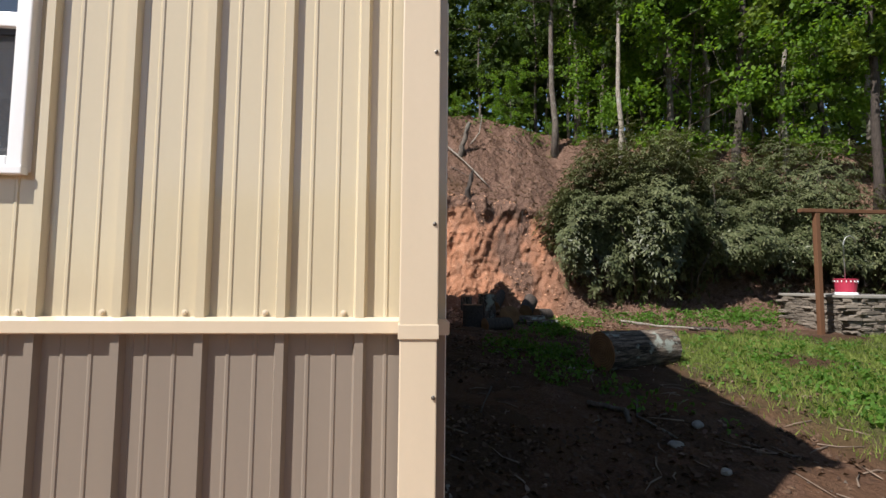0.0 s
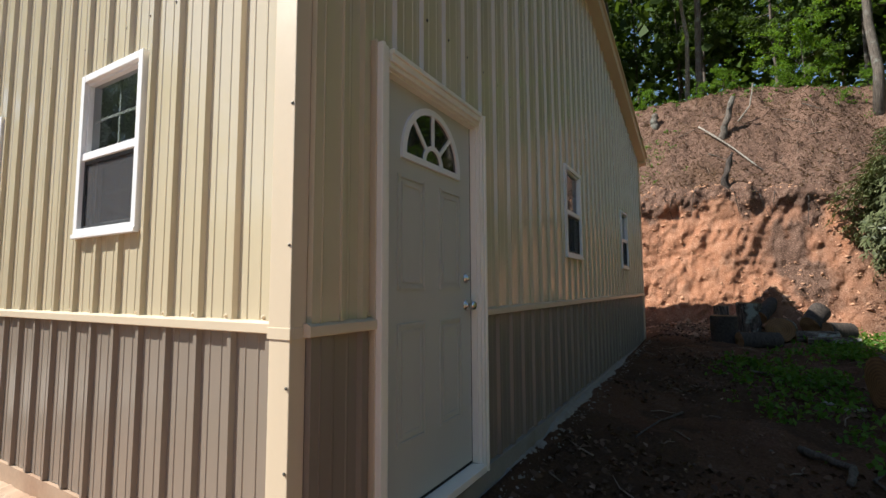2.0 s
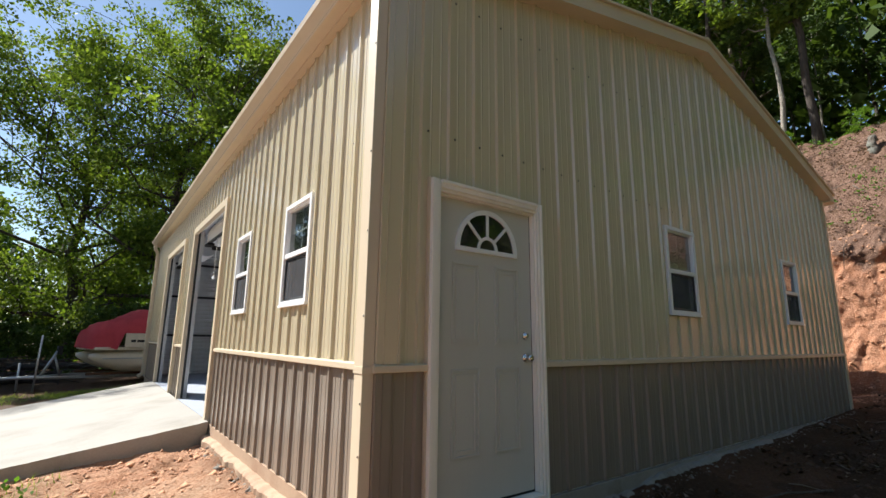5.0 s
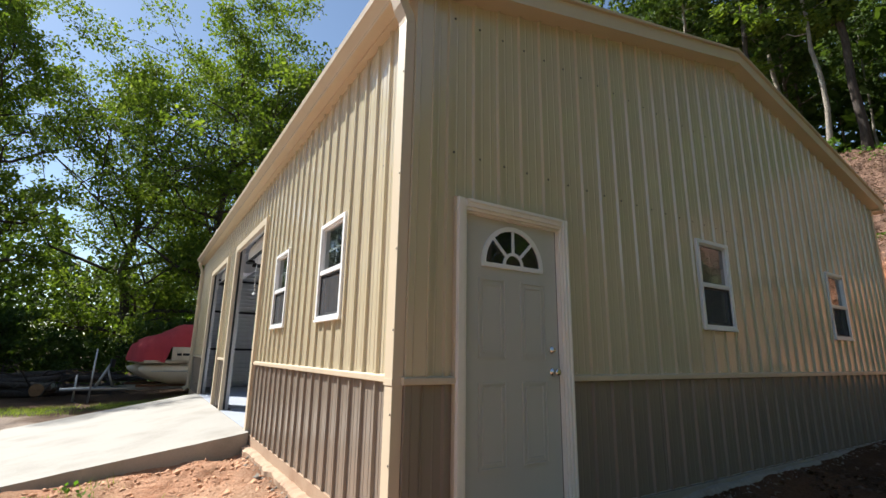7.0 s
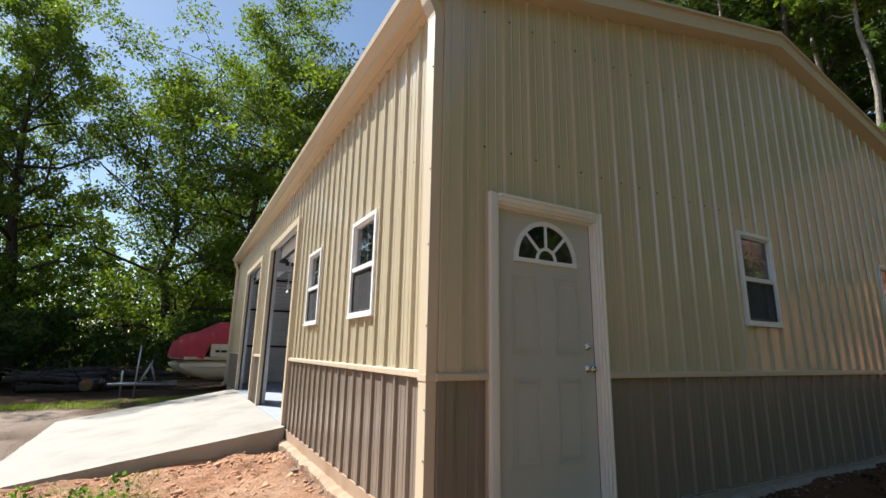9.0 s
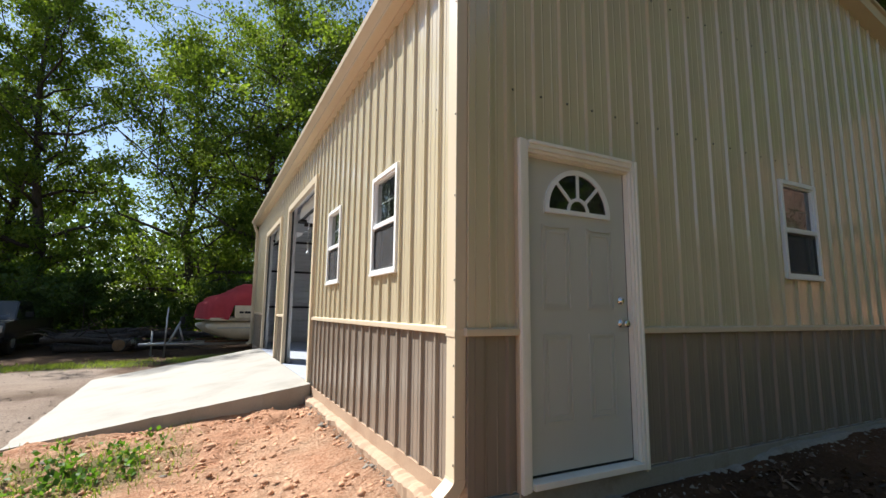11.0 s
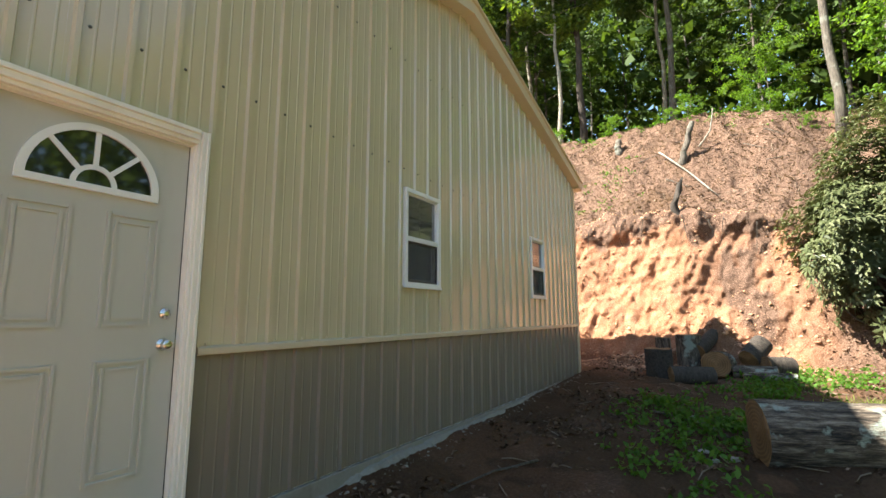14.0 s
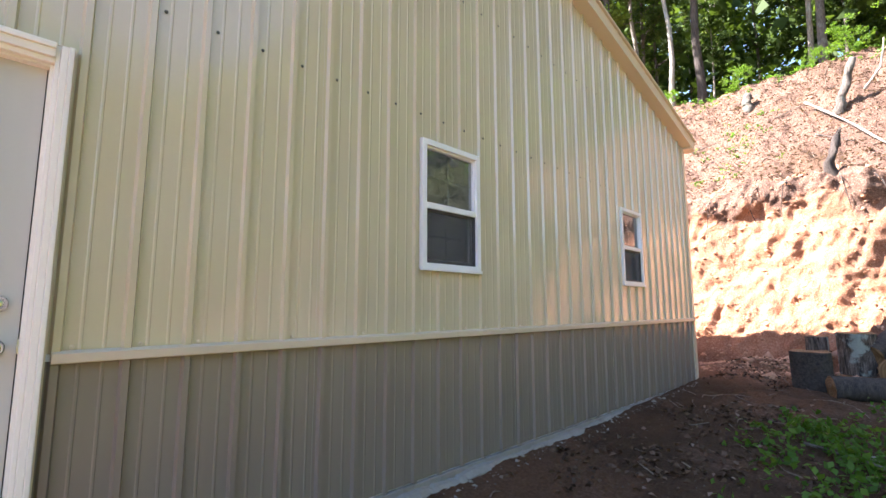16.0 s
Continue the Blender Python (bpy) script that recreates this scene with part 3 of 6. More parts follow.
def on_gable(u, d, z):
    return (u, FLAT - d, z)


def clad(wall, length, phase, place, holes, ztop, start=0.1):
    width = 4 * PITCH
    edges = [start]
    k = math.ceil((start - phase + 0.04) / width)
    while phase - 0.04 + k * width < length - 0.3:
        if phase - 0.04 + k * width > start + 0.3:
            edges.append(phase - 0.04 + k * width)
        k += 1
    edges.append(length - 0.06)
    for n, (a, b) in enumerate(zip(edges, edges[1:])):
        lap = 0.0008 * (n % 2)

        def laid(u, d, z, lap=lap):
            return place(u, d + lap, z)

        sheet("siding_panel", a, b, RAIL_HI - 0.01, 9.0 if ztop else EAVE_Z, holes, phase, laid, M_SIDING, wall, ztop)
        sheet("wainscot_panel", a, b, -0.045, RAIL_LO + 0.01, holes, phase, laid, M_WAIN, wall)


front_holes = [(a, b, 0.0 - 0.1, HEAD_Z) for a, b in GARAGE_DOORS] + [(a + 0.02, b - 0.02, FW_Z[0] + 0.02, FW_Z[1] - 0.02) for a, b in FRONT_WINDOWS]
gable_holes = [(DOOR_X[0] - 0.03, DOOR_X[1] + 0.03, -0.1, DOOR_TOP + 0.03)] + [(a + 0.02, b - 0.02, GW_Z[0] + 0.02, GW_Z[1] - 0.02) for a, b in GABLE_WINDOWS]


def wall_body(name, u0, u1, ztop, holes, place, label, depth=(0.035, 0.15)):
    """The thick wall behind the sheets, in upright strips round the openings."""
    bm = bmesh.new()
    cuts = sorted({u0, u1, *[h for a, b, _, _ in holes for h in (a, b)]} | ({LEN_X / 2} if ztop else set()))
    for a, b in zip(cuts, cuts[1:]):
        mid = (a + b) / 2
        spans, low = [], -0.05
        for ha, hb, z0, z1 in sorted(holes, key=lambda h: h[2]):
            if ha < mid < hb:
                if z0 > low:
                    spans.append((low, z0))
                low = z1
        spans.append((low, None))
        for s, e in spans:
            za, zb = (e, e) if e is not None else ((ztop(a) - 0.02, ztop(b) - 0.02) if ztop else (EAVE_Z - 0.02, EAVE_Z - 0.02))
            vs = [bm.verts.new(place(u, -d, z)) for d in depth for u, z in ((a, s), (b, s), (b, zb), (a, za))]
            for f in ((0, 1, 2, 3), (7, 6, 5, 4), (0, 4, 5, 1), (1, 5, 6, 2), (2, 6, 7, 3), (3, 7, 4, 0)):
                bm.faces.new([vs[i] for i in f])
    return tagged(part(name, bm, M_INNER), label, "wall", kind="structure")


def body_front(u, d, z):
    return (-d, u, z)


def body_gable(u, d, z):
    return (u, -d, z)


body_holes = [(a - 0.1, b + 0.1, -0.1, HEAD_Z + 0.1) for a, b in GARAGE_DOORS] + front_holes[2:]
wall_front = wall_body("wall_front", 0.037, LEN_Y - 0.05, None, body_holes, body_front, "beige ribbed metal front wall over a taupe wainscot")
wall_gable = wall_body("wall_gable", 0.153, LEN_X - 0.163, gable_top, gable_holes, body_gable, "beige ribbed metal gable wall over a taupe wainscot")
clad(wall_front, LEN_Y, 0.028, on_front, front_holes, None, 0.0)
clad(wall_gable, LEN_X, 1.675, on_gable, gable_holes, gable_top, 0.0)


def plain_wall(name, bx, label):
    return tagged(part(name, boxes(bx), M_INNER), label, "wall", kind="structure")


plain_wall("wall_back", (LEN_X - 0.16, LEN_X - 0.05, 0.05, LEN_Y - 0.05, -0.05, EAVE_Z), "metal back wall facing the cut bank")


def far_gable():
    """The far end wall, whose inner face shows the sheets' level ribs."""
    prof = []
    z = 0.0
    while z < 4.7:
        prof += [(LEN_Y - 0.20, z), (LEN_Y - 0.20, z + 0.05), (LEN_Y - 0.222, z + 0.06), (LEN_Y - 0.222, z + 0.085), (LEN_Y - 0.20, z + 0.095)]
        z += 0.115
    prof += [(LEN_Y - 0.05, 4.7), (LEN_Y - 0.05, 0.0)]
    wall = tagged(part("wall_far", extrude_profile(prof, "x", 0.17, LEN_X - 0.17), M_INNER), "grey inner sheet wall with level ribs", "wall", kind="structure")
    for x in (0.75, 1.95, 3.15, 4.35, 5.55, 6.75, 7.95):
        part("steel_stud", boxes((x, x + 0.06, LEN_Y - 0.30, LEN_Y - 0.225, 0.0, 4.0), bevel=0.004), M_STEEL, wall, "dark steel tube stud")
    for z in (1.05, 2.15, 3.1):
        part("steel_girt", boxes((0.2, LEN_X - 0.2, LEN_Y - 0.285, LEN_Y - 0.228, z, z + 0.06), bevel=0.004), M_STEEL, wall, "dark steel tube girt")
    return wall


far_gable()

tagged(part("floor", boxes((0.2, LEN_X - 0.05, 0.2, LEN_Y - 0.05, -0.32, -0.004), *[(0.0, 0.2, a, b, -0.32, -0.004) for a, b in GARAGE_DOORS]), M_FLOOR), "blue-grey painted concrete garage floor slab", "floor", kind="structure")


def foundation():
    bm = boxes((0.012, 0.2, 0.2, 4.6, -0.8, -0.05), (0.012, 0.2, 7.0, 8.22, -0.8, -0.05), (0.012, 0.2, 10.62, LEN_Y, -0.8, -0.05))
    f = tagged(part("foundation", bm, M_FOUND), "clay-stained concrete foundation edge", "foundation", kind="structure")
    part("slab_edge", boxes((0.012, LEN_X - 0.02, 0.006, 0.20, -0.8, -0.052), bevel=0.006), M_SLAB, f, "bare grey concrete slab edge")
    rng = np.random.default_rng(5)
    # a crumbled ledge along the foot of both walls
    for name, mat, length, step in (("rubble_ledge", M_SLAB, LEN_X, 0.03), ("footing_ledge", M_FOUND, 4.3, 0.04)):
        bm = bmesh.new()
        rows = []
        n = int(length / step)
        for k in range(n + 1):
            u = length * k / n
            if name == "rubble_ledge":
                d = 0.055 + 0.05 * float(rough_noise(np.array(u), np.array(1.0), 3.6, 4, 91)) + 0.006 * rng.normal()
                z = min(-0.07, ground_z(u, -0.09) + 0.02 + 0.04 * float(rough_noise(np.array(u), np.array(2.0), 3.1, 4, 92)) + 0.004 * rng.normal())
                pts = ((u, 0.02, z + 0.02), (u, -d * 0.5, z + 0.012), (u, -d, z - 0.02), (u, -d - 0.01, z - 0.4))
            else:
                d = 0.07 + 0.05 * float(rough_noise(np.array(u), np.array(3.0), 2.6, 4, 93)) + 0.006 * rng.normal()
                z = -0.17 + 0.02 * float(rough_noise(np.array(u), np.array(4.0), 2.0, 3, 94)) + 0.004 * rng.normal()
                pts = ((0.02, u, z + 0.015), (-d * 0.6, u, z + 0.005), (-d, u, z - 0.02), (-d - 0.01, u, z - 0.5))
            rows.append([bm.verts.new(p) for p in pts])
        for p, q in zip(rows, rows[1:]):
            for k in range(3):
                bm.faces.new((p[k], p[k + 1], q[k + 1], q[k]))
        part(name, bm, mat, f, "crumbled concrete ledge")
    return f


foundation()


def rails():
    for name, runs, place in (("rail_trim", [(0.14, 4.49), (7.11, 8.11), (10.73, LEN_Y - 0.11)], "front"), ("rail_trim", [(-0.03, 0.345), (1.43, LEN_X)], "gable")):
        for a, b in runs:
            pr = [(-0.004, RAIL_LO), (-0.008, RAIL_LO + 0.004), (-0.008, RAIL_HI - 0.01), (0.012, RAIL_HI), (0.034, RAIL_HI), (0.034, RAIL_LO)]
            r = part(name, extrude_profile(pr, "y" if place == "front" else "x", a, b), M_TRIM)
            tagged(r, "narrow beige metal rail between siding and wainscot", "trim", kind="structure")
            ph = 0.028 if place == "front" else 1.675
            k = math.ceil((a - ph) / PITCH)
            while ph + k * PITCH + 0.05 < b:
                u = ph + k * PITCH + 0.05
                bm = lathe([(0.006, 0), (0.0095, 0.001), (0.0095, 0.003), (0.006, 0.004), (0.006, 0.009), (0.002, 0.010)], 8)
                s = part("screw_head", bm, M_TRIM, r)
                s.matrix_basis = pose(0.029, u, RAIL_HI + 0.012, 0, -90, 0) if place == "front" else pose(u, 0.029, RAIL_HI + 0.012, 90, 0, 0)
                k += 1


rails()


def corner_trims():
    for name, bxs, mat in (("corner_trim", [(-0.012, 0.126, 0.006, 0.033, RAIL_HI, EAVE_Z), (0.126, 0.142, -0.006, 0.033, RAIL_HI, EAVE_Z), (-0.012, 0.0, 0.033, 0.14, RAIL_HI, EAVE_Z)], M_SIDING), ("corner_trim", [(-0.012, 0.09, 0.006, 0.033, -0.05, RAIL_LO), (-0.012, 0.0, 0.033, 0.14, -0.05, RAIL_LO)], M_WAIN),
                           ("corner_trim", [(LEN_X - 0.09, LEN_X, 0.004, 0.033, -0.05, EAVE_Z), (LEN_X - 0.03, LEN_X, 0.033, 0.12, -0.05, EAVE_Z)], M_TRIM),
                           ("corner_trim", [(-0.008, 0.033, LEN_Y - 0.1, LEN_Y, -0.05, EAVE_Z)], M_TRIM)):
        tagged(part(name, boxes(*bxs), mat), "folded metal corner trim", "trim", kind="structure")


corner_trims()


def downspout(y0, y1):
    ds = empty("downspout", Matrix(), "beige square metal downspout with an elbow at its foot", "downspout")
    x0, x1 = -0.088, -0.014
    part("upper_pipe", boxes((x0, x1, y0, y1, RAIL_LO + 0.02, 3.36), bevel=0.004), M_TRIM, ds)
    part("lower_pipe", boxes((x0 + 0.002, x1, y0 + 0.002, y1 - 0.002, 0.07, RAIL_LO + 0.02), bevel=0.004), M_TRIM, ds)
    part("joint_band", boxes((x0 - 0.003, x1, y0 - 0.003, y1 + 0.003, RAIL_LO - 0.005, RAIL_HI - 0.012), bevel=0.002), M_TRIM, ds)

    def bent(name, path):
        bm = bmesh.new()
        rings = []
        for (cx, cz, ang) in path:
            c, s = math.cos(ang), math.sin(ang)
            h = (x1 - x0) / 2
            rings.append([bm.verts.new(p) for p in ((cx - c * h, y0, cz - s * h), (cx + c * h, y0, cz + s * h), (cx + c * h, y1, cz + s * h), (cx - c * h, y1, cz - s * h))])
        for a, b in zip(rings, rings[1:]):
            for k in range(4):
                bm.faces.new((a[k], a[(k + 1) % 4], b[(k + 1) % 4], b[k]))
        bm.faces.new(rings[0])
        bm.faces.new(rings[-1][::-1])
        return part(name, bm, M_TRIM, ds)

    cx = (x0 + x1) / 2
    bent("foot_elbow", [(cx, 0.07, 0), (cx - 0.004, 0.045, -0.3), (cx - 0.035, 0.005, -0.75), (cx - 0.10, -0.05, -0.85)])
    bent("top_elbow", [(cx, 3.36, 0), (cx - 0.012, 3.41, 0.6), (cx - 0.06, 3.50, 0.7), (cx - 0.075, 3.56, 0.1), (cx - 0.075, 3.60, 0)])
    for z in (2.95, 2.2, 1.69, 1.18, 0.69, 0.41, 0.15):
        bm = lathe([(0.003, 0), (0.006, 0.001), (0.006, 0.004), (0.002, 0.006)], 8)
        s = part("screw_head", bm, M_SCREW, ds)
        s.matrix_basis = pose(x0 + 0.001, y0 + 0.012, z, 0, -90, 0)
    return ds


downspout(0.03, 0.14)
downspout(LEN_Y - 0.1, LEN_Y)


def roof():
    r = empty("roof", Matrix(), "low-pitched beige metal roof with boxed rakes and gutters", "roof", kind="structure")
    y0, y1 = -0.12, LEN_Y + 0.17
    mid = LEN_X / 2
    for sgn, name in ((1, "roof_slope"), (-1, "roof_slope")):
        bm = bmesh.new()
        prof, _, _ = rib_profile(y0, y1, 0.1)
        top = []
        for u, d in prof:
            row = []
            for x in (-0.14, mid):
                xx = x if sgn > 0 else LEN_X - x
                z = EAVE_Z + SLOPE * x + 0.12 + d
                row.append((bm.verts.new((xx, u, z)), bm.verts.new((xx, u, z - 0.09 - d))))
            top.append(row)
        for (a, b), (c, d2) in zip(top, top[1:]):
            bm.faces.new((a[0], b[0], d2[0], c[0]))
            bm.faces.new((a[1], c[1], d2[1], b[1]))
            bm.faces.new((a[0], c[0], c[1], a[1]))
        part(name, bm, M_SIDING, r)
    # boxed rakes: sloping fascia with a soffit and a cap that oversails
    for yf, yi in ((y0, 0.03), (LEN_Y + 0.17, LEN_Y - 0.03)):
        for sgn in (1, -1):
            for name, lo, hi, ya, yb in (("rake_fascia", 0.0, 0.145, yf, yi), ("rake_cap", 0.145, 0.172, yf - 0.03 * (1 if yf < 0 else -1), yi)):
                bm = bmesh.new()
                xs = (-0.16, mid)
                ring = []
                for x in xs:
                    xx = x if sgn > 0 else LEN_X - x
                    z = EAVE_Z + SLOPE * x
                    ring.append([bm.verts.new((xx, y, z + h)) for y, h in ((ya, lo), (yb, lo - (0.0 if name == "rake_cap" else 0.012)), (yb, hi), (ya, hi))])
                for k in range(4):
                    bm.faces.new((ring[0][k], ring[0][(k + 1) % 4], ring[1][(k + 1) % 4], ring[1][k]))
                bm.faces.new(ring[0])
                bm.faces.new(ring[1][::-1])
                part(name, bm, M_TRIM, r)
    # gutters along both eaves, over a narrow soffit
    for sgn in (1, -1):
        g = [(-0.035, 3.615), (-0.13, 3.615), (-0.15, 3.645), (-0.205, 3.70), (-0.215, 3.745), (-0.205, 3.76), (-0.185, 3.755), (-0.035, 3.755)]
        prof = g if sgn > 0 else [(LEN_X - x, z) for x, z in g]
        part("gutter", extrude_profile(prof, "y", y0 + 0.02, y1 - 0.02), M_TRIM, r)
        s = [(0.034, 3.60), (-0.037, 3.60), (-0.037, 3.74), (0.034, 3.74)]
        part("eave_fascia", extrude_profile(s if sgn > 0 else [(LEN_X - x, z) for x, z in s], "y", y0 + 0.01, y1 - 0.01), M_TRIM, r)
    ridge = [(mid - 0.2, EAVE_Z + SLOPE * (mid - 0.2) + 0.16), (mid, EAVE_Z + SLOPE * mid + 0.205), (mid + 0.2, EAVE_Z + SLOPE * (mid - 0.2) + 0.16), (mid, EAVE_Z + SLOPE * mid + 0.13)]
    part("ridge_cap", extrude_profile(ridge, "y", y0 - 0.02, y1 + 0.02), M_TRIM, r)
    return r


roof()
tagged(part("ceiling", extrude_profile([(0.05, 3.61), (LEN_X / 2, 4.70), (LEN_X - 0.05, 3.61), (LEN_X - 0.05, 3.64), (LEN_X / 2, 4.73), (0.05, 3.64)], "y", 0.1, LEN_Y - 0.1), M_INNER),
       "bare metal underside of the roof", "ceiling", kind="structure")


def wall_screws():
    """Two level rows of small screws across the gable sheets."""
    bm_proto = lathe([(0.006, 0), (0.0095, 0.001), (0.0095, 0.003), (0.0055, 0.004), (0.0055, 0.008), (0.002, 0.009)], 8)
    first = part("screw_head", bm_proto, M_SCREW, wall_gable)
    first.matrix_basis = pose(0.1, FLAT - 0.001, 2.45, 90, 0, 0)
    for z in (2.45, 3.55):
        for k in range(-6, 33):
            u = 1.675 + k * PITCH + 0.05
            if 0.2 < u < LEN_X - 0.2 and z < gable_top(u) - 0.1:
                s = new("screw_head", first.data)
                s.parent = wall_gable
                s.matrix_basis = pose(u, FLAT - 0.001, z, 90, 0, 0)
    for k in range(1, 55):
        u = 0.028 + k * PITCH + 0.05
        if u < 4.2:
            s = new("screw_head", first.data)
            s.parent = wall_front
            s.matrix_basis = pose(FLAT - 0.001, u, 2.45, 0, -90, 0)


wall_screws()


# ---- windows ----
def sheet_glass(x0, x1, y, z0, z1, parent):
    """One reflecting skin for the sealed pane, facing out."""
    return link_mesh("pane", [(x0, y, z0), (x1, y, z0), (x1, y, z1), (x0, y, z1)], [(0, 1, 2, 3)], M_GLASS, parent, label="clear reflective glass")


def window(name, m, w, h, label, bars=0.012):
    """A white single-hung window: upper sash with a grille, lower sash behind an insect screen."""
    e = empty(name, m, label, "window", kind="structure")
    f, d0, d1 = 0.042, -0.045, 0.06
    fr = part("window_frame", boxes((-w / 2, -w / 2 + f, d0, d1, 0, h), (w / 2 - f, w / 2, d0, d1, 0, h), (-w / 2 + f, w / 2 - f, d0, d1, h - f, h), (-w / 2 + f, w / 2 - f, d0, d1, 0, f), bevel=0.004), M_WHITE, e)
    part("sill_lip", boxes((-w / 2 - 0.006, w / 2 + 0.006, d0 - 0.008, d0 + 0.02, -0.012, 0.012), bevel=0.003), M_WHITE, fr)
    mid = h * 0.485
    part("meeting_rail", boxes((-w / 2 + f, w / 2 - f, d0 + 0.008, d1, mid - 0.022, mid + 0.022), bevel=0.003), M_WHITE, e)
    i = w / 2 - f
    g = 0.016
    up = part("upper_sash", boxes((-i, -i + g, d0 + 0.02, d1 - 0.02, mid + 0.022, h - f), (i - g, i, d0 + 0.02, d1 - 0.02, mid + 0.022, h - f), (-i + g, i - g, d0 + 0.02, d1 - 0.02, h - f - g, h - f), bevel=0.002), M_WHITE, e)
    pane = sheet_glass(-i + g, i - g, 0.0, mid + 0.022, h - f - g, up)
    pane.visible_shadow = False
    zc = (mid + h - f) / 2
    part("grille_bar", boxes((-0.008, 0.008, bars, bars + 0.005, mid + 0.022, h - f)), M_WHITE, up, "white bar between the panes")
    part("grille_bar", boxes((-i, i, bars - 0.0005, bars + 0.0045, zc - 0.008, zc + 0.008)), M_WHITE, up)
    lo = part("lower_sash", boxes((-i, -i + 0.03, 0.015, d1, f, mid - 0.022), (i - 0.03, i, 0.015, d1, f, mid - 0.022), (-i + 0.03, i - 0.03, 0.015, d1, f, f + 0.035)), M_WHITE, e)
    p2 = sheet_glass(-i + 0.03, i - 0.03, 0.03, f + 0.035, mid - 0.022, lo)
    p2.visible_shadow = False
    zc = (mid + f) / 2
    part("grille_bar", boxes((-0.008, 0.008, 0.036, 0.041, f, mid)), M_WHITE, lo)
    part("grille_bar", boxes((-i, i, 0.0355, 0.0405, zc - 0.008, zc + 0.008)), M_WHITE, lo)
    sf = part("screen_frame", boxes((-i, -i + 0.018, -0.022, -0.008, f, mid - 0.022), (i - 0.018, i, -0.022, -0.008, f, mid - 0.022), (-i + 0.018, i - 0.018, -0.022, -0.008, f, f + 0.018), (-i + 0.018, i - 0.018, -0.022, -0.008, mid - 0.04, mid - 0.022)), M_STEEL, e, "dark screen frame")
    part("insect_screen", boxes((-i + 0.018, i - 0.018, -0.016, -0.0145, f + 0.018, mid - 0.04)), M_SCREEN, sf, "fine dark mesh")
    return e


for n, (a, b) in enumerate(GABLE_WINDOWS):
    window("window_%d" % (n + 1), pose((a + b) / 2, 0.038, GW_Z[0]), b - a, GW_Z[1] - GW_Z[0], "white single-hung window in the shaded gable wall")
for n, (a, b) in enumerate(FRONT_WINDOWS):
    window("window_%d" % (n + 3), pose(0.038, (a + b) / 2, FW_Z[0], 0, 0, -90), b - a, FW_Z[1] - FW_Z[0], "white single-hung window in the sunlit front wall")


# ---- side door ----
def side_door():
    e = empty("door_1", pose((DOOR_X[0] + DOOR_X[1]) / 2, 0.055, 0.0), "closed grey panelled door with a white fanlight and nickel locks", "door", kind="structure")
    w, h = DOOR_X[1] - DOOR_X[0], DOOR_TOP
    hw = w / 2
    # leaf with four sunk panels below the fanlight
    bm = boxes((-hw + 0.004, hw - 0.004, 0.0, 0.044, 0.012, h - 0.004))
    leaf = part("door_leaf", bm, M_DOOR, e)
    for cx in (-0.195, 0.195):
        for z0, z1 in ((0.30, 0.86), (1.02, 1.58)):
            for g, y in ((0.0, -0.008), (0.034, -0.0065)):
                bw, bh = 0.125 - g, (z1 - z0) / 2 - g
                zc = (z0 + z1) / 2
                t = 0.018
                pr = boxes((cx - bw, cx - bw + t, y, 0.002, zc - bh, zc + bh), (cx + bw - t, cx + bw, y, 0.002, zc - bh, zc + bh), (cx - bw + t, cx + bw - t, y, 0.002, zc - bh, zc - bh + t), (cx - bw + t, cx + bw - t, y, 0.002, zc + bh - t, zc + bh))
                bmesh.ops.bevel(pr, geom=pr.edges[:], offset=0.0025, segments=2, affect="EDGES")
                part("panel_moulding", pr, M_DOOR, leaf)
    # fanlight
    fz, fr = 1.69, 0.295
    fx = 0.0

    def arc_band(r0, r1, y0, y1, a0=0.0, a1=math.pi, n=22):
        bm = bmesh.new()
        rings = []
        for k in range(n + 1):
            a = a0 + (a1 - a0) * k / n
            c, s = math.cos(a), math.sin(a)
            rings.append([bm.verts.new((fx + r * c, y, fz + r * s)) for r, y in ((r0, y0), (r1, y0), (r1, y1), (r0, y1))])
        for p, q in zip(rings, rings[1:]):
            for k in range(4):
                bm.faces.new((p[k], p[(k + 1) % 4], q[(k + 1) % 4], q[k]))
        bm.faces.new(rings[0])
        bm.faces.new(rings[-1][::-1])
        return bm

    fan = part("fanlight", arc_band(fr - 0.034, fr, -0.016, 0.002), M_WHITE, e, "white half-round fanlight frame")
    part("fan_sill", boxes((-fr, fr, -0.016, 0.002, fz - 0.03, fz + 0.003), bevel=0.003), M_WHITE, fan)
    part("fan_hub", arc_band(0.075, 0.098, -0.012, 0.0), M_WHITE, fan)
    for deg in (45, 90, 135):
        a = radians(deg)
        bm = boxes((0.09, fr - 0.02, -0.011, 0.0, -0.011, 0.011))
        o = part("fan_bar", bm, M_WHITE, fan)
        o.matrix_basis = pose(fx, 0, fz, 0, -deg, 0)
    bm = bmesh.new()
    ring = [bm.verts.new((fx + (fr - 0.02) * math.cos(math.pi * k / 20), -0.003, fz + (fr - 0.02) * math.sin(math.pi * k / 20))) for k in range(21)]
    bm.faces.new(ring)
    part("fan_pane", bm, M_GLASSDARK, fan, "dark reflective glass")
    # casing, jambs, stop gap, sill
    c0, c1 = -hw - 0.012, hw + 0.012
    def moulding(name, u0, u1, steps, z0, z1, head=False, label=""):
        """Stepped brick mould between u0 (outer) and u1 (inner edge of the opening)."""
        bxs = []
        for p, q, d in steps:
            a, b = u0 + (u1 - u0) * p, u0 + (u1 - u0) * q
            lo, hi = min(a, b), max(a, b)
            bxs.append((z0, z1, d, 0.0, lo, hi) if head else (lo, hi, d, 0.0, z0, z1))
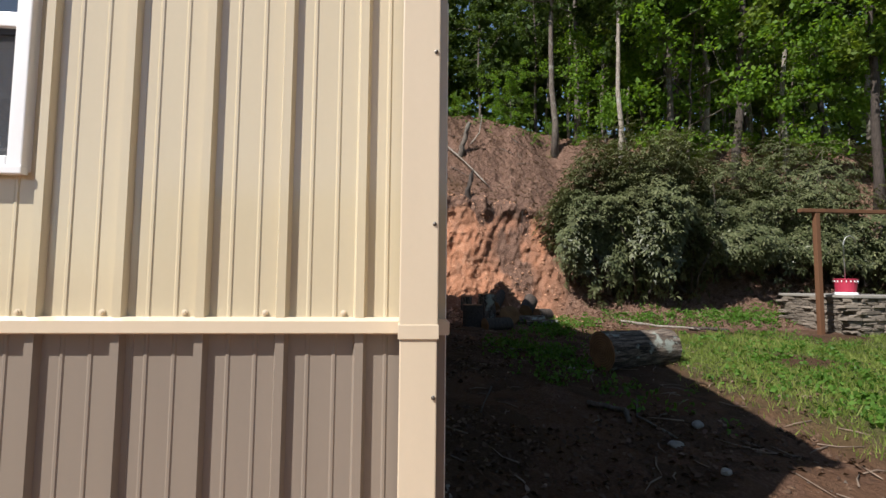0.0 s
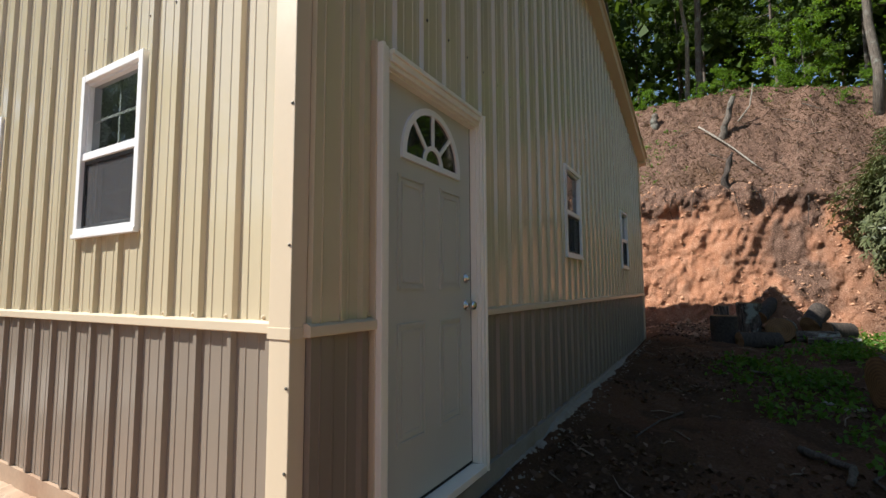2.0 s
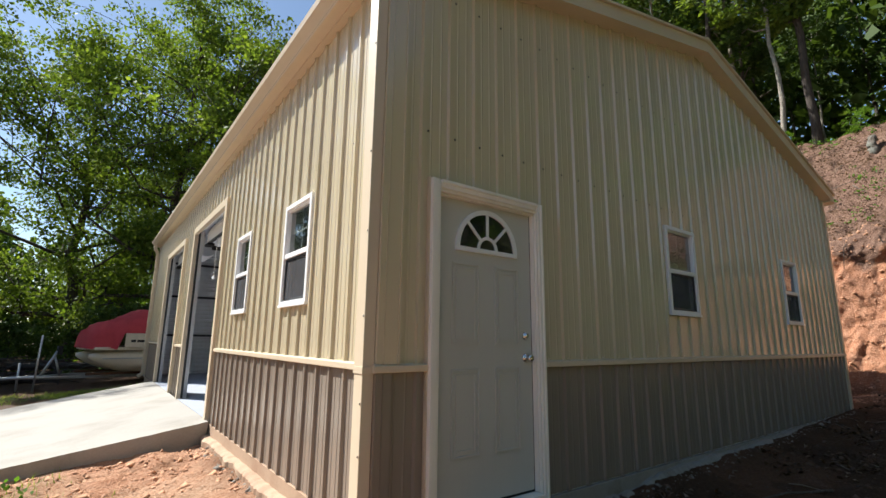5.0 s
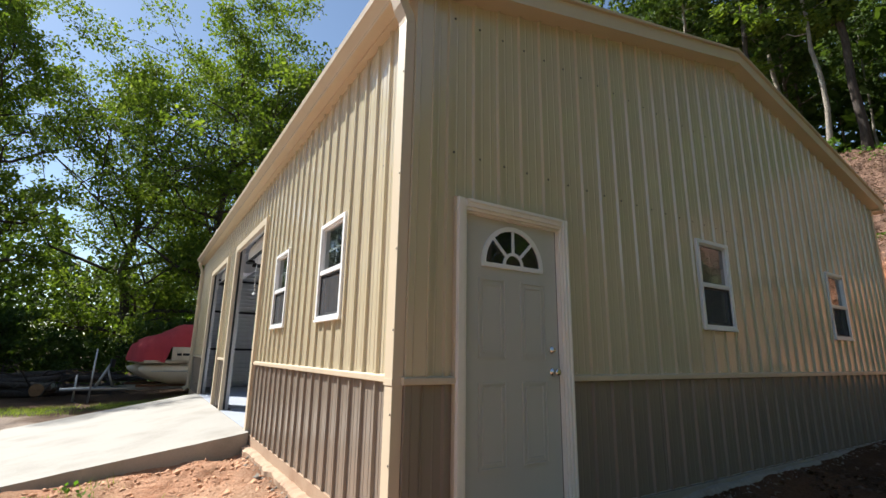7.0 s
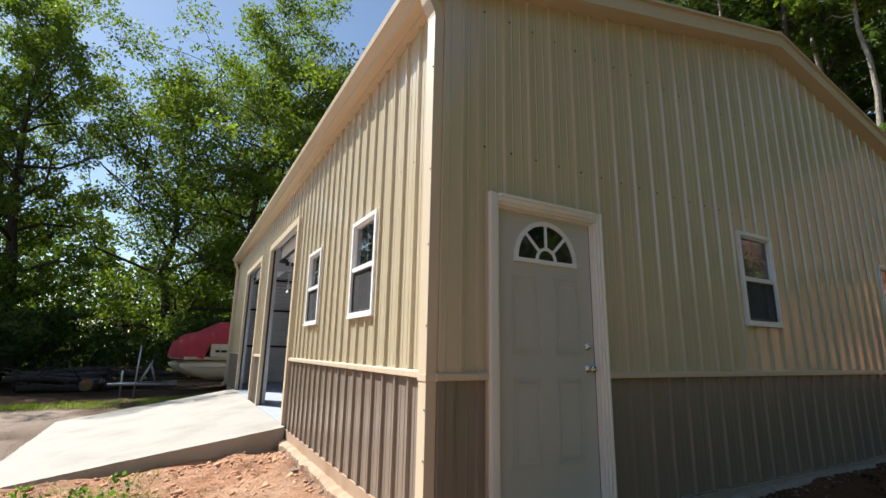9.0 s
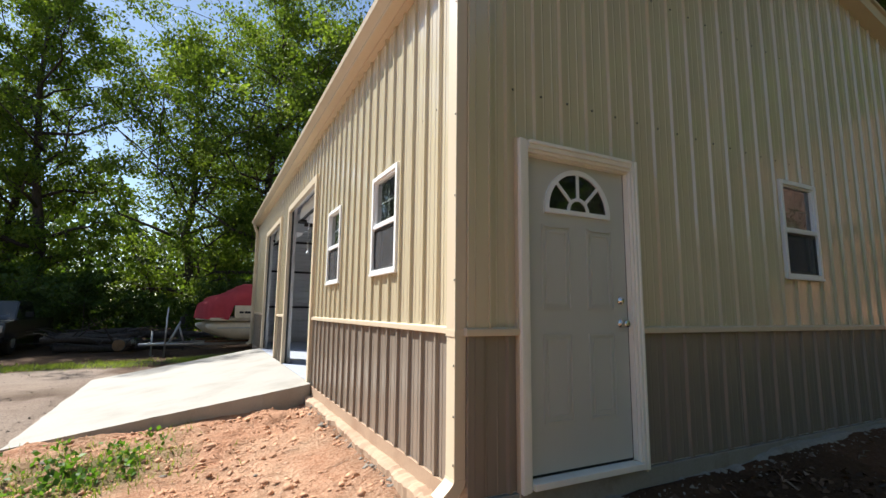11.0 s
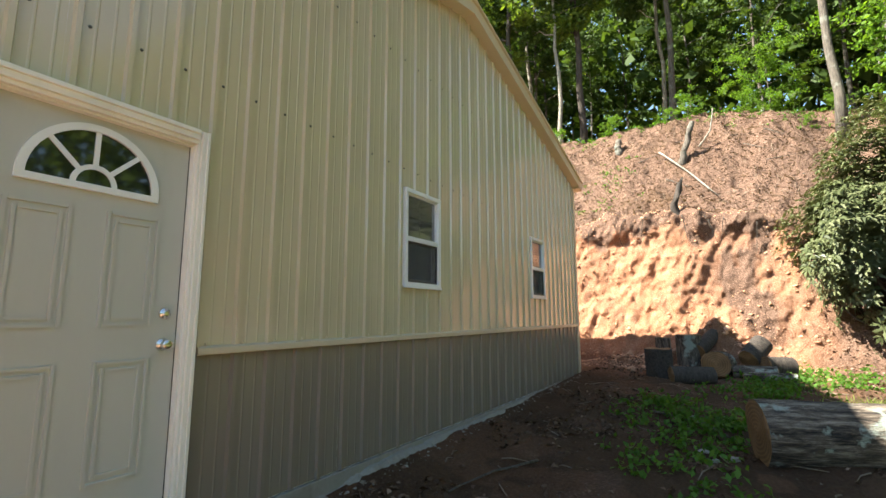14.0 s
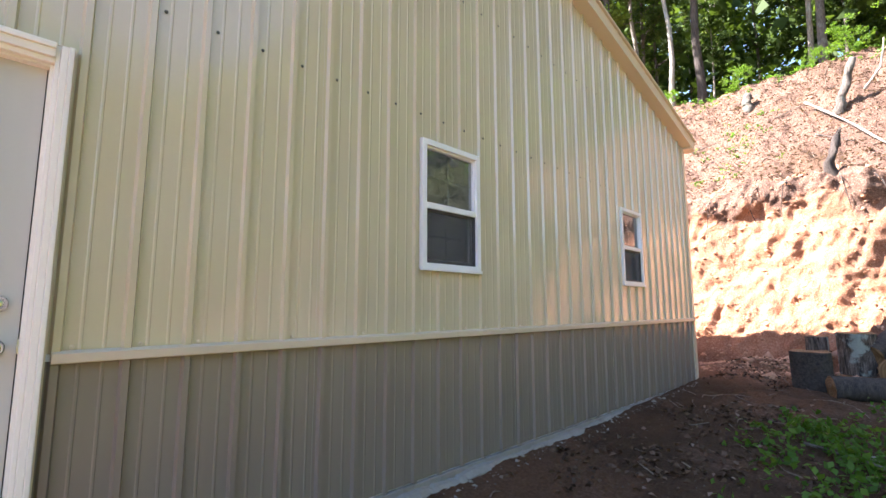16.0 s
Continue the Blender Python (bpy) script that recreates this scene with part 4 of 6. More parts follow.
        return part(name, boxes(*bxs, bevel=0.0035), M_CASING, e, label)

    steps = ((0.0, 0.3, -0.084), (0.3, 0.72, -0.074), (0.72, 1.0, -0.060))
    moulding("casing_side", c0 - 0.082, c0, steps, -0.055, h + 0.085, label="weathered white casing")
    moulding("casing_side", c1 + 0.056, c1, steps, -0.055, h + 0.085)
    moulding("casing_head", h + 0.087, h + 0.008, steps, c0, c1, True)
    part("edge_flashing", boxes((c0 - 0.09, c0 - 0.083, -0.055, -0.02, -0.10, h + 0.094), (c1 + 0.057, c1 + 0.064, -0.055, -0.02, -0.075, h + 0.094), (c0 - 0.083, c1 + 0.057, -0.055, -0.02, h + 0.088, h + 0.094)), M_TRIM, e, "beige J-trim")
    part("jamb", boxes((c0, c0 + 0.012, -0.04, 0.12, 0.0, h + 0.006), (c1 - 0.012, c1, -0.04, 0.12, 0.0, h + 0.006), (c0 + 0.012, c1 - 0.012, -0.04, 0.12, h - 0.004, h + 0.006)), M_CASING, e)
    part("gasket", boxes((-hw - 0.0, -hw + 0.0035, 0.012, 0.04, 0.0, h), (hw - 0.0035, hw, -0.002, 0.04, 0.0, h), (-hw, hw, 0.01, 0.04, h - 0.0035, h + 0.001), (-hw, hw, 0.0, 0.04, -0.004, 0.012)), M_DARK, e, "black weather strip")
    part("door_sill", boxes((c0, c1, -0.09, 0.06, -0.045, -0.005), bevel=0.005), M_CASING, e)
    # locks
    for name, z, prof in (("deadbolt", 1.085, [(0.031, 0.0), (0.031, 0.006), (0.026, 0.014), (0.017, 0.018), (0.016, 0.026), (0.012, 0.028)]),
                          ("door_knob", 0.925, [(0.033, 0.0), (0.033, 0.005), (0.02, 0.012), (0.013, 0.02), (0.013, 0.03), (0.022, 0.037), (0.028, 0.048), (0.027, 0.06), (0.018, 0.068), (0.006, 0.069)])):
        k = part(name, lathe(prof, 24), M_CHROME, e, "satin nickel lock", True)
        k.matrix_basis = pose(hw - 0.07, 0.0, z, 90, 0, 0)
    part("latch_plate", boxes((hw - 0.006, hw + 0.012, -0.008, 0.012, 0.90, 0.955), bevel=0.002), M_CHROME, e)
    return e


M_GLASSDARK = painted("dark_fan_glass", (0.012, 0.014, 0.014), 0.04, 0.2, 0.9, streak=False, fine=0.0)
side_door()


# ---- roll-up doors ----
def roll_door(name, y0, y1):
    e = empty(name, pose(-0.012, (y0 + y1) / 2, 0.0), "open garage doorway with beige casing and a rolled-up white curtain", "garage door", "garage doorways", "structure")
    w = y1 - y0
    t = 0.11
    part("casing_side", boxes((-0.012, 0.05, -w / 2 - t, -w / 2, -0.02, HEAD_Z + t), bevel=0.005), M_TRIM, e)
    part("casing_side", boxes((-0.012, 0.05, w / 2, w / 2 + t, -0.02, HEAD_Z + t), bevel=0.005), M_TRIM, e)
    part("casing_head", boxes((-0.012, 0.05, -w / 2, w / 2, HEAD_Z, HEAD_Z + t), bevel=0.005), M_TRIM, e)
    part("guide_track", boxes((0.055, 0.085, -w / 2 - 0.03, -w / 2 + 0.012, 0.0, HEAD_Z + 0.05)), M_STEEL, e, "dark steel guide track")
    part("guide_track", boxes((0.055, 0.085, w / 2 - 0.012, w / 2 + 0.03, 0.0, HEAD_Z + 0.05)), M_STEEL, e)
    # the curtain's roll: a ribbed drum of slats, with its last slats hanging
    n = 40
    bm = bmesh.new()
    rings = []
    for yy in (-w / 2 + 0.03, w / 2 - 0.03):
        ring = []
        for k in range(n):
            a = 2 * math.pi * k / n
            r = 0.21 + 0.012 * (k % 2)
            ring.append(bm.verts.new((0.42 + r * math.cos(a), yy, HEAD_Z + 0.02 + r * math.sin(a))))
        rings.append(ring)
    for k in range(n):
        bm.faces.new((rings[0][k], rings[0][(k + 1) % n], rings[1][(k + 1) % n], rings[1][k]))
    bm.faces.new(rings[0])
    bm.faces.new(rings[1][::-1])
    part("curtain_roll", bm, M_WHITE, e, "white ribbed steel curtain rolled up")
    prof = []
    z = HEAD_Z - 0.16
    for k in range(4):
        prof += [(0.205, z + 0.045 * k), (0.19, z + 0.045 * k + 0.022)]
    prof += [(0.205, z + 0.18), (0.215, z + 0.18), (0.215, z)]
    part("hanging_slats", extrude_profile(prof, "y", -w / 2 + 0.03, w / 2 - 0.03), M_WHITE, e)
    part("bottom_bar", boxes((0.185, 0.225, -w / 2 + 0.03, w / 2 - 0.03, HEAD_Z - 0.20, HEAD_Z - 0.16), bevel=0.004), M_STEEL, e)
    part("axle_bracket", boxes((0.30, 0.5, w / 2 + 0.06, w / 2 + 0.07, HEAD_Z - 0.25, HEAD_Z + 0.25), bevel=0.003), M_STEEL, e)
    part("latch_box", boxes((0.14, 0.26, w / 2 - 0.42, w / 2 - 0.16, HEAD_Z - 0.245, HEAD_Z - 0.20), bevel=0.012), M_DARK, e, "black latch")
    tubes = [([(0.2, 0.25, HEAD_Z - 0.2), (0.202, 0.252, HEAD_Z - 0.5), (0.2, 0.25, HEAD_Z - 0.86)], [0.006] * 3, 6)]
    cord = tubes_mesh("pull_cord", tubes, M_ROPE, e, label="white pull cord")
    part("cord_handle", boxes((0.185, 0.215, 0.17, 0.33, HEAD_Z - 0.90, HEAD_Z - 0.86), bevel=0.012), M_WHITE, cord)
    return e


for n, (a, b) in enumerate(GARAGE_DOORS):
    roll_door("door_%d" % (n + 2), a, b)


# ---- concrete ramp ----
def concrete_ramp():
    bm = bmesh.new()
    rng = np.random.default_rng(3)
    nx, ny = 26, 44
    top = []
    for i in range(nx + 1):
        row = []
        for j in range(ny + 1):
            s, t = i / nx, j / ny
            x = -0.004 - s * (3.18 + 0.2 * t)
            y = 4.33 + t * 6.67 - 0.08 * s * (1 - t) - 1.0 * s * t
            edge = 0.010 * float(rng.normal()) * (1 if i in (0, nx) or j in (0, ny) else 0.12)
            if i == nx:
                x += edge
            if j in (0, ny):
                y += edge * 0.6
            row.append(bm.verts.new((x, y, 0.15 * x - 0.006 + 0.004 * float(rough_noise(np.array(x), np.array(y), 1.2, 2, 8)))))
        top.append(row)
    low = [[bm.verts.new((v.co.x, v.co.y, v.co.z - 0.30 + (0.1 * (v.co.x / -3.3)))) for v in row] for row in (top[0], top[-1])]
    for i in range(nx):
        for j in range(ny):
            bm.faces.new((top[i][j], top[i][j + 1], top[i + 1][j + 1], top[i + 1][j]))
    side = [[], []]
    for k, j in enumerate((0, ny)):
        side[k] = [bm.verts.new((top[i][j].co.x, top[i][j].co.y, top[i][j].co.z - 0.30 + 0.10 * i / nx)) for i in range(nx + 1)]
        for i in range(nx):
            bm.faces.new((top[i][j], top[i + 1][j], side[k][i + 1], side[k][i]))
    for j in range(ny):
        bm.faces.new((top[nx][j], top[nx][j + 1], low[1][j + 1], low[1][j]))
    return tagged(part("concrete_ramp", bm, M_CONC), "pale fresh concrete ramp up to the garage doorways", "ramp", kind="structure")


concrete_ramp()

# ---- logs and timber ----
def log_mesh(e, length, r, seed, bark=None):
    """A lying log along local x with furrowed bark and pale sawn ends."""
    rng = np.random.default_rng(seed)
    nl, ns = 26, 40
    verts, faces = [], []
    ph = rng.uniform(0, 6, 6)
    for i in range(nl + 1):
        x = length * i / nl - length / 2
        for k in range(ns):
            a = 2 * math.pi * k / ns
            furrow = 0.06 * (abs(math.sin(a * 9 + ph[0] + 0.8 * math.sin(x * 5 + ph[1]) + 0.4 * math.sin(x * 13 + a))) - 0.5)
            rr = r * (1 + 0.05 * math.sin(2 * a + ph[2]) + 0.03 * math.sin(3 * a + ph[3] + x) + furrow + 0.03 * math.sin(x * 3 + ph[4]) + rng.normal() * 0.008)
            verts.append((x, rr * math.cos(a), rr * math.sin(a)))
    for i in range(nl):
        for k in range(ns):
            faces.append((i * ns + k, i * ns + (k + 1) % ns, (i + 1) * ns + (k + 1) % ns, (i + 1) * ns + k))
    link_mesh("bark", verts, faces, bark or M_LOGBARK, e, True)
    for i, s in ((0, -1), (nl, 1)):
        ring = verts[i * ns:(i + 1) * ns]
        bm = bmesh.new()
        out = [bm.verts.new(Vector(p) * 1.0) for p in ring]
        inn = [bm.verts.new((p[0] + s * (0.006 + 0.012 * math.sin(3 * n / ns * 6.28)), p[1] * 0.9, p[2] * 0.9)) for n, p in enumerate(ring)]
        c = bm.verts.new((ring[0][0] + s * 0.012, 0, 0))
        for k in range(ns):
            bm.faces.new((out[k], out[(k + 1) % ns], inn[(k + 1) % ns], inn[k]))
            bm.faces.new((inn[k], inn[(k + 1) % ns], c))
        part("sawn_end", bm, M_ENDGRAIN, e, "ochre sawn end")


def big_log():
    z = ground_z(5.05, -3.15) + 0.215
    e = empty("log", pose(5.27, -3.24, z, 8, -1, -73), "thick bark-covered log lying half in shade", "log")
    log_mesh(e, 1.25, 0.265, 4)
    e.name = "felled_log"


big_log()


def firewood():
    spots = [(9.2, -1.37, 0.25, 0.62, "up"), (9.85, -1.82, 0.26, 0.62, "up"), (8.98, -1.9, 0.17, 0.75, "y"), (9.55, -2.3, 0.26, 0.5, "x"), (9.9, -2.85, 0.19, 0.6, "lean"),
             (10.2, -1.35, 0.17, 0.4, "up"), (9.95, -2.1, 0.16, 0.65, "lean"), (9.5, -2.8, 0.14, 0.7, "y"), (9.75, -3.15, 0.2, 0.5, "x"), (9.3, -3.0, 0.1, 0.8, "y")]
    for n, (x, y, r, ln, how) in enumerate(spots):
        z = ground_z(x, y)
        m = {"up": pose(x, y, z + ln * 0.45 - 0.08, 0, 90, 20 * n), "x": pose(x, y, z + r * 0.85 - 0.02, 0, 3, 15 - 9 * n), "y": pose(x, y, z + r * 0.85 - 0.03, 0, 0, -58 - 4 * n),
             "lean": pose(x, y, z + 0.2, 0, 28, 150)}[how]
        e = empty("firewood_log", m, {"up": "upright sawn log round on bare soil", "x": "short log lying on bare soil", "y": "short thick log lying on bare soil", "lean": "rough log leaning on the spoil heap"}[how], "log", "firewood logs")
        log_mesh(e, ln * 0.9, r * 0.85, 20 + n, M_LOGBARK if n % 2 else M_BARKDARK)


firewood()


def dead_stems():
    rng = np.random.default_rng(8)

    def stem(name, pts, r0, r1, mat, label, cat="branch"):
        pts = np.array(pts, float)
        u = np.linspace(0, 1, 9)
        seg = np.linspace(0, 1, len(pts))
        fine = np.stack([np.interp(u, seg, pts[:, k]) for k in range(3)], 1) + rng.normal(size=(9, 3)) * r0 * 0.18
        rad = [r0 + (r1 - r0) * t + rng.normal() * r0 * 0.08 for t in u]
        tagged(tubes_mesh(name, [(fine, rad, 9)], mat), label, cat)

    def g(x, y, dz=0.0):
        return (x, y, ground_z(x, y) + dz)

    # the bleached pole across the slope, a leaning snag, roots at the cut's edge, stumps, sticks
    stem("bleached_pole", [g(14.93, -1.06, 0.25), g(14.2, -1.75, 0.2), g(13.49, -2.5, 0.12)], 0.03, 0.02, M_BARKPALE, "bleached bare pole lying across the slope")
    a = g(14.7, -1.65, -0.1)
    stem("broken_snag", [a, (a[0] + 0.05, a[1] - 0.12, a[2] + 0.6), (a[0] + 0.1, a[1] - 0.35, a[2] + 1.35)], 0.11, 0.07, M_BARK, "broken grey snag leaning on the slope", "snag")
    a = g(15.3, -2.1, -0.05)
    stem("dead_branch", [a, (a[0], a[1] - 0.35, a[2] + 0.5), (a[0] + 0.1, a[1] - 0.45, a[2] + 1.2)], 0.03, 0.014, M_BARKPALE, "thin dead branch standing on the slope")
    a = g(12.05, -1.68, -0.5)
    stem("torn_root", [a, (a[0] - 0.1, a[1] + 0.06, a[2] + 0.7), (a[0] + 0.15, a[1] - 0.1, a[2] + 1.35)], 0.12, 0.05, M_BARKDARK, "dark torn root at the edge of the cut", "root")
    a = g(15.8, 0.25, -0.1)
    stem("tree_stump", [a, (a[0], a[1] - 0.05, a[2] + 0.5)], 0.14, 0.10, M_BARK, "short grey stump on the slope", "stump")
    stem("fallen_branch", [g(9.3, -4.9, 0.05), g(8.9, -5.6, 0.05), g(8.5, -6.6, 0.04)], 0.03, 0.02, M_BARKPALE, "pale stripped branch on the grass edge")
    stem("fallen_branch", [g(8.7, -6.2, 0.05), g(8.35, -6.9, 0.06)], 0.045, 0.03, M_BARKDARK, "short dark branch on the grass edge")
    stem("fallen_branch", [g(3.35, -1.75, 0.03), g(3.05, -2.0, 0.05), g(2.85, -1.95, 0.03)], 0.03, 0.02, M_BARK, "short broken branch on bare dirt")
    stem("fallen_branch", [g(3.6, -2.4, 0.02), g(3.0, -2.1, 0.03), g(2.5, -2.2, 0.02)], 0.014, 0.008, M_BARK, "thin stick on bare dirt")
    stem("fallen_branch", [g(6.4, -1.6, 0.03), g(6.0, -2.2, 0.05), g(5.6, -2.45, 0.03)], 0.014, 0.008, M_BARK, "thin stick on bare dirt")
    stem("fallen_branch", [g(4.2, -0.9, 0.02), g(3.6, -0.75, 0.03), g(3.1, -0.6, 0.02)], 0.012, 0.007, M_BARK, "thin stick on bare dirt")
    for n in range(9):
        y = rng.uniform(-4.5, 1.5)
        x = rng.uniform(13.3, 16.0)
        stem("fallen_branch", [g(x, y, 0.06), g(x + rng.uniform(-0.5, 0.5), y - rng.uniform(0.3, 1.0), 0.08)], 0.012, 0.006, M_BARK, "dry stick on the littered slope")
    # roots hanging on the clay face
    for y in (-0.6, 0.3, -2.6, -3.2, 0.9, 1.4, -0.1, -1.0, -1.7, -2.1):
        a = g(12.1, y, 0.02)
        x = 11.75 + rng.uniform(-0.1, 0.1)
        yb = y + rng.uniform(-0.35, 0.35)
        zb = ground_z(x, yb)
        b = (x + float(bank_push(np.array(yb), np.array(zb))) - 0.02, yb, zb)
        mid = ((a[0] + b[0]) / 2 - 0.22, (y + yb) / 2, (a[2] + zb) / 2 + 0.1)
        stem("hanging_root", [a, mid, b], 0.014, 0.005, M_BARKDARK, "thin root hanging on the clay face", "root")


dead_stems()


def rock(name, x, y, size, seed, mat, label):
    rng = np.random.default_rng(seed)
    bm = bmesh.new()
    bmesh.ops.create_icosphere(bm, subdivisions=2, radius=1)
    d = rng.normal(size=(5, 3))
    d /= np.linalg.norm(d, axis=1)[:, None]
    for v in bm.verts:
        p = np.array(v.co)
        k = 1.0
        for q in d:
            k = min(k, 0.72 / max(1e-3, p @ q))
        v.co = Vector((p * max(k, 0.5) * np.array(size)).tolist()) + Vector((rng.normal(size=3) * 0.03 * min(size)).tolist())
    size = tuple(v * 0.65 for v in size)
    for v in bm.verts:
        v.co *= 0.65
    o = part(name, bm, mat)
    o.matrix_world = pose(x, y, ground_z(x, y) + size[2] * 0.35, 0, 0, seed * 40)
    return tagged(o, label, "rock", "loose rocks")


for n, (x, y, s) in enumerate([(2.35, -2.1, (0.11, 0.07, 0.06)), (2.75, -2.55, (0.09, 0.07, 0.07)), (1.75, -2.1, (0.08, 0.06, 0.04)), (5.0, -2.45, (0.10, 0.07, 0.05)), (6.25, -2.05, (0.10, 0.07, 0.06)), (6.6, -2.35, (0.11, 0.06, 0.04)),
                               (5.1, -2.2, (0.09, 0.08, 0.03)), (4.8, -2.3, (0.07, 0.05, 0.04)), (-2.6, 3.5, (0.13, 0.08, 0.04)), (-1.6, 2.6, (0.07, 0.05, 0.025)), (-0.9, 2.0, (0.05, 0.03, 0.02))]):
    rock("rock", x, y, s, n + 1, M_STONE if x > 0 else M_SLATE, "grey angular stone lying on the dirt")


# ---- stone well with timber frame ----
def well():
    x0, y0 = 8.75, -10.25
    gz = ground_z(x0, y0) - 0.05
    e = empty("stone_well", pose(x0, y0, gz), "low dry-stacked fieldstone well with flat capstones", "well")
    rng = np.random.default_rng(12)
    z = 0.0
    protos = []
    for k in range(6):
        bm = boxes((-0.5, 0.5, -0.5, 0.5, -0.5, 0.5))
        bmesh.ops.bevel(bm, geom=bm.edges[:], offset=0.12, segments=1, affect="EDGES")
        for v in bm.verts:
            v.co += Vector((rng.normal(size=3) * 0.05).tolist())
        me = bpy.data.meshes.new("stone")
        bmesh.ops.recalc_face_normals(bm, faces=bm.faces)
        bm.to_mesh(me)
        bm.free()
        me.materials.append(M_SLATE)
        protos.append(me)

    def stone(cx, cy, cz, sx, sy, sz, rz):
        o = new("stone", protos[rng.integers(6)])
        o.parent = e
        o.matrix_basis = Matrix.LocRotScale((cx, cy, cz), Euler((rng.normal() * 0.04, rng.normal() * 0.04, rz)), (sx, sy, sz))

    while z < 0.78:
        h = rng.uniform(0.05, 0.085)
        for side in range(4):
            u = -0.85
            while u < 0.85:
                w = rng.uniform(0.16, 0.36)
                c = u + w / 2
                off = 0.85 + rng.normal() * 0.015
                p = [(c, -off), (off, c), (c, off), (-off, c)][side]
                stone(p[0], p[1], z + h / 2, w, 0.2 + rng.uniform(0, 0.06), h * 0.98, 0 if side % 2 == 0 else math.pi / 2)
                u += w
        z += h
    part("core", boxes((-0.78, 0.78, -0.78, 0.78, 0.0, 0.74)), M_STONE, e)
    for cx, cy, sx, sy in ((-0.55, -0.4, 1.05, 1.1), (0.5, -0.45, 0.98, 1.05), (-0.5, 0.58, 1.0, 0.85), (0.5, 0.6, 1.0, 0.8)):
        o = part("capstone", boxes((cx - sx / 2, cx + sx / 2, cy - sy / 2, cy + sy / 2, z, z + 0.06), bevel=0.012), M_STONE, e, "flat capstone")
    top = gz + z + 0.06
    # timber frame
    f = empty("timber_frame", pose(x0 - 0.55, y0 + 0.62, gz), "brown stained timber post-and-beam frame over the well", "frame")
    for px, py in ((-0.35, 1.05), (-0.35, -3.2)):
        part("post", boxes((px - 0.05, px + 0.05, py - 0.05, py + 0.05, -0.1, 2.62), bevel=0.008), M_PIPEWOOD, f)
    bm = boxes((-0.41, -0.29, -3.5, 1.42, 2.62, 2.70), bevel=0.01)
    part("beam", bm, M_PIPEWOOD, f)
    # pot with a hoop of wire and a trailing plant
    p = empty("flower_pot", pose(x0 - 0.45, y0 + 0.62, top), "crimson pot with a white foot on the capstone", "pot")
    part("pot_body", lathe([(0.17, 0.06), (0.19, 0.07), (0.215, 0.33), (0.23, 0.335), (0.23, 0.36), (0.20, 0.36), (0.19, 0.3)], 22), M_BUCKET, p, smooth=False)
    part("pot_foot", lathe([(0.225, 0.0), (0.23, 0.01), (0.21, 0.055), (0.17, 0.062)], 22), M_WHITE, p, "white foot")
    arc = [(0, 0, 0.34), (0.0, 0.0, 1.15), (0.0, -0.05, 1.28), (0.0, -0.15, 1.33), (0.0, -0.26, 1.28), (0.0, -0.3, 1.18)]
    tubes_mesh("wire_hook", [(arc, [0.012] * 6, 7)], M_GALV, p, label="grey steel hook")
    for k in range(18):
        a = 2 * math.pi * k / 18
        o = part("pot_stud", boxes((-0.008, 0.008, -0.008, 0.008, -0.02, 0.02)), M_WHITE, p)
        o.matrix_basis = pose(0.222 * math.cos(a), 0.222 * math.sin(a), 0.30, 0, 0, math.degrees(a))


well()


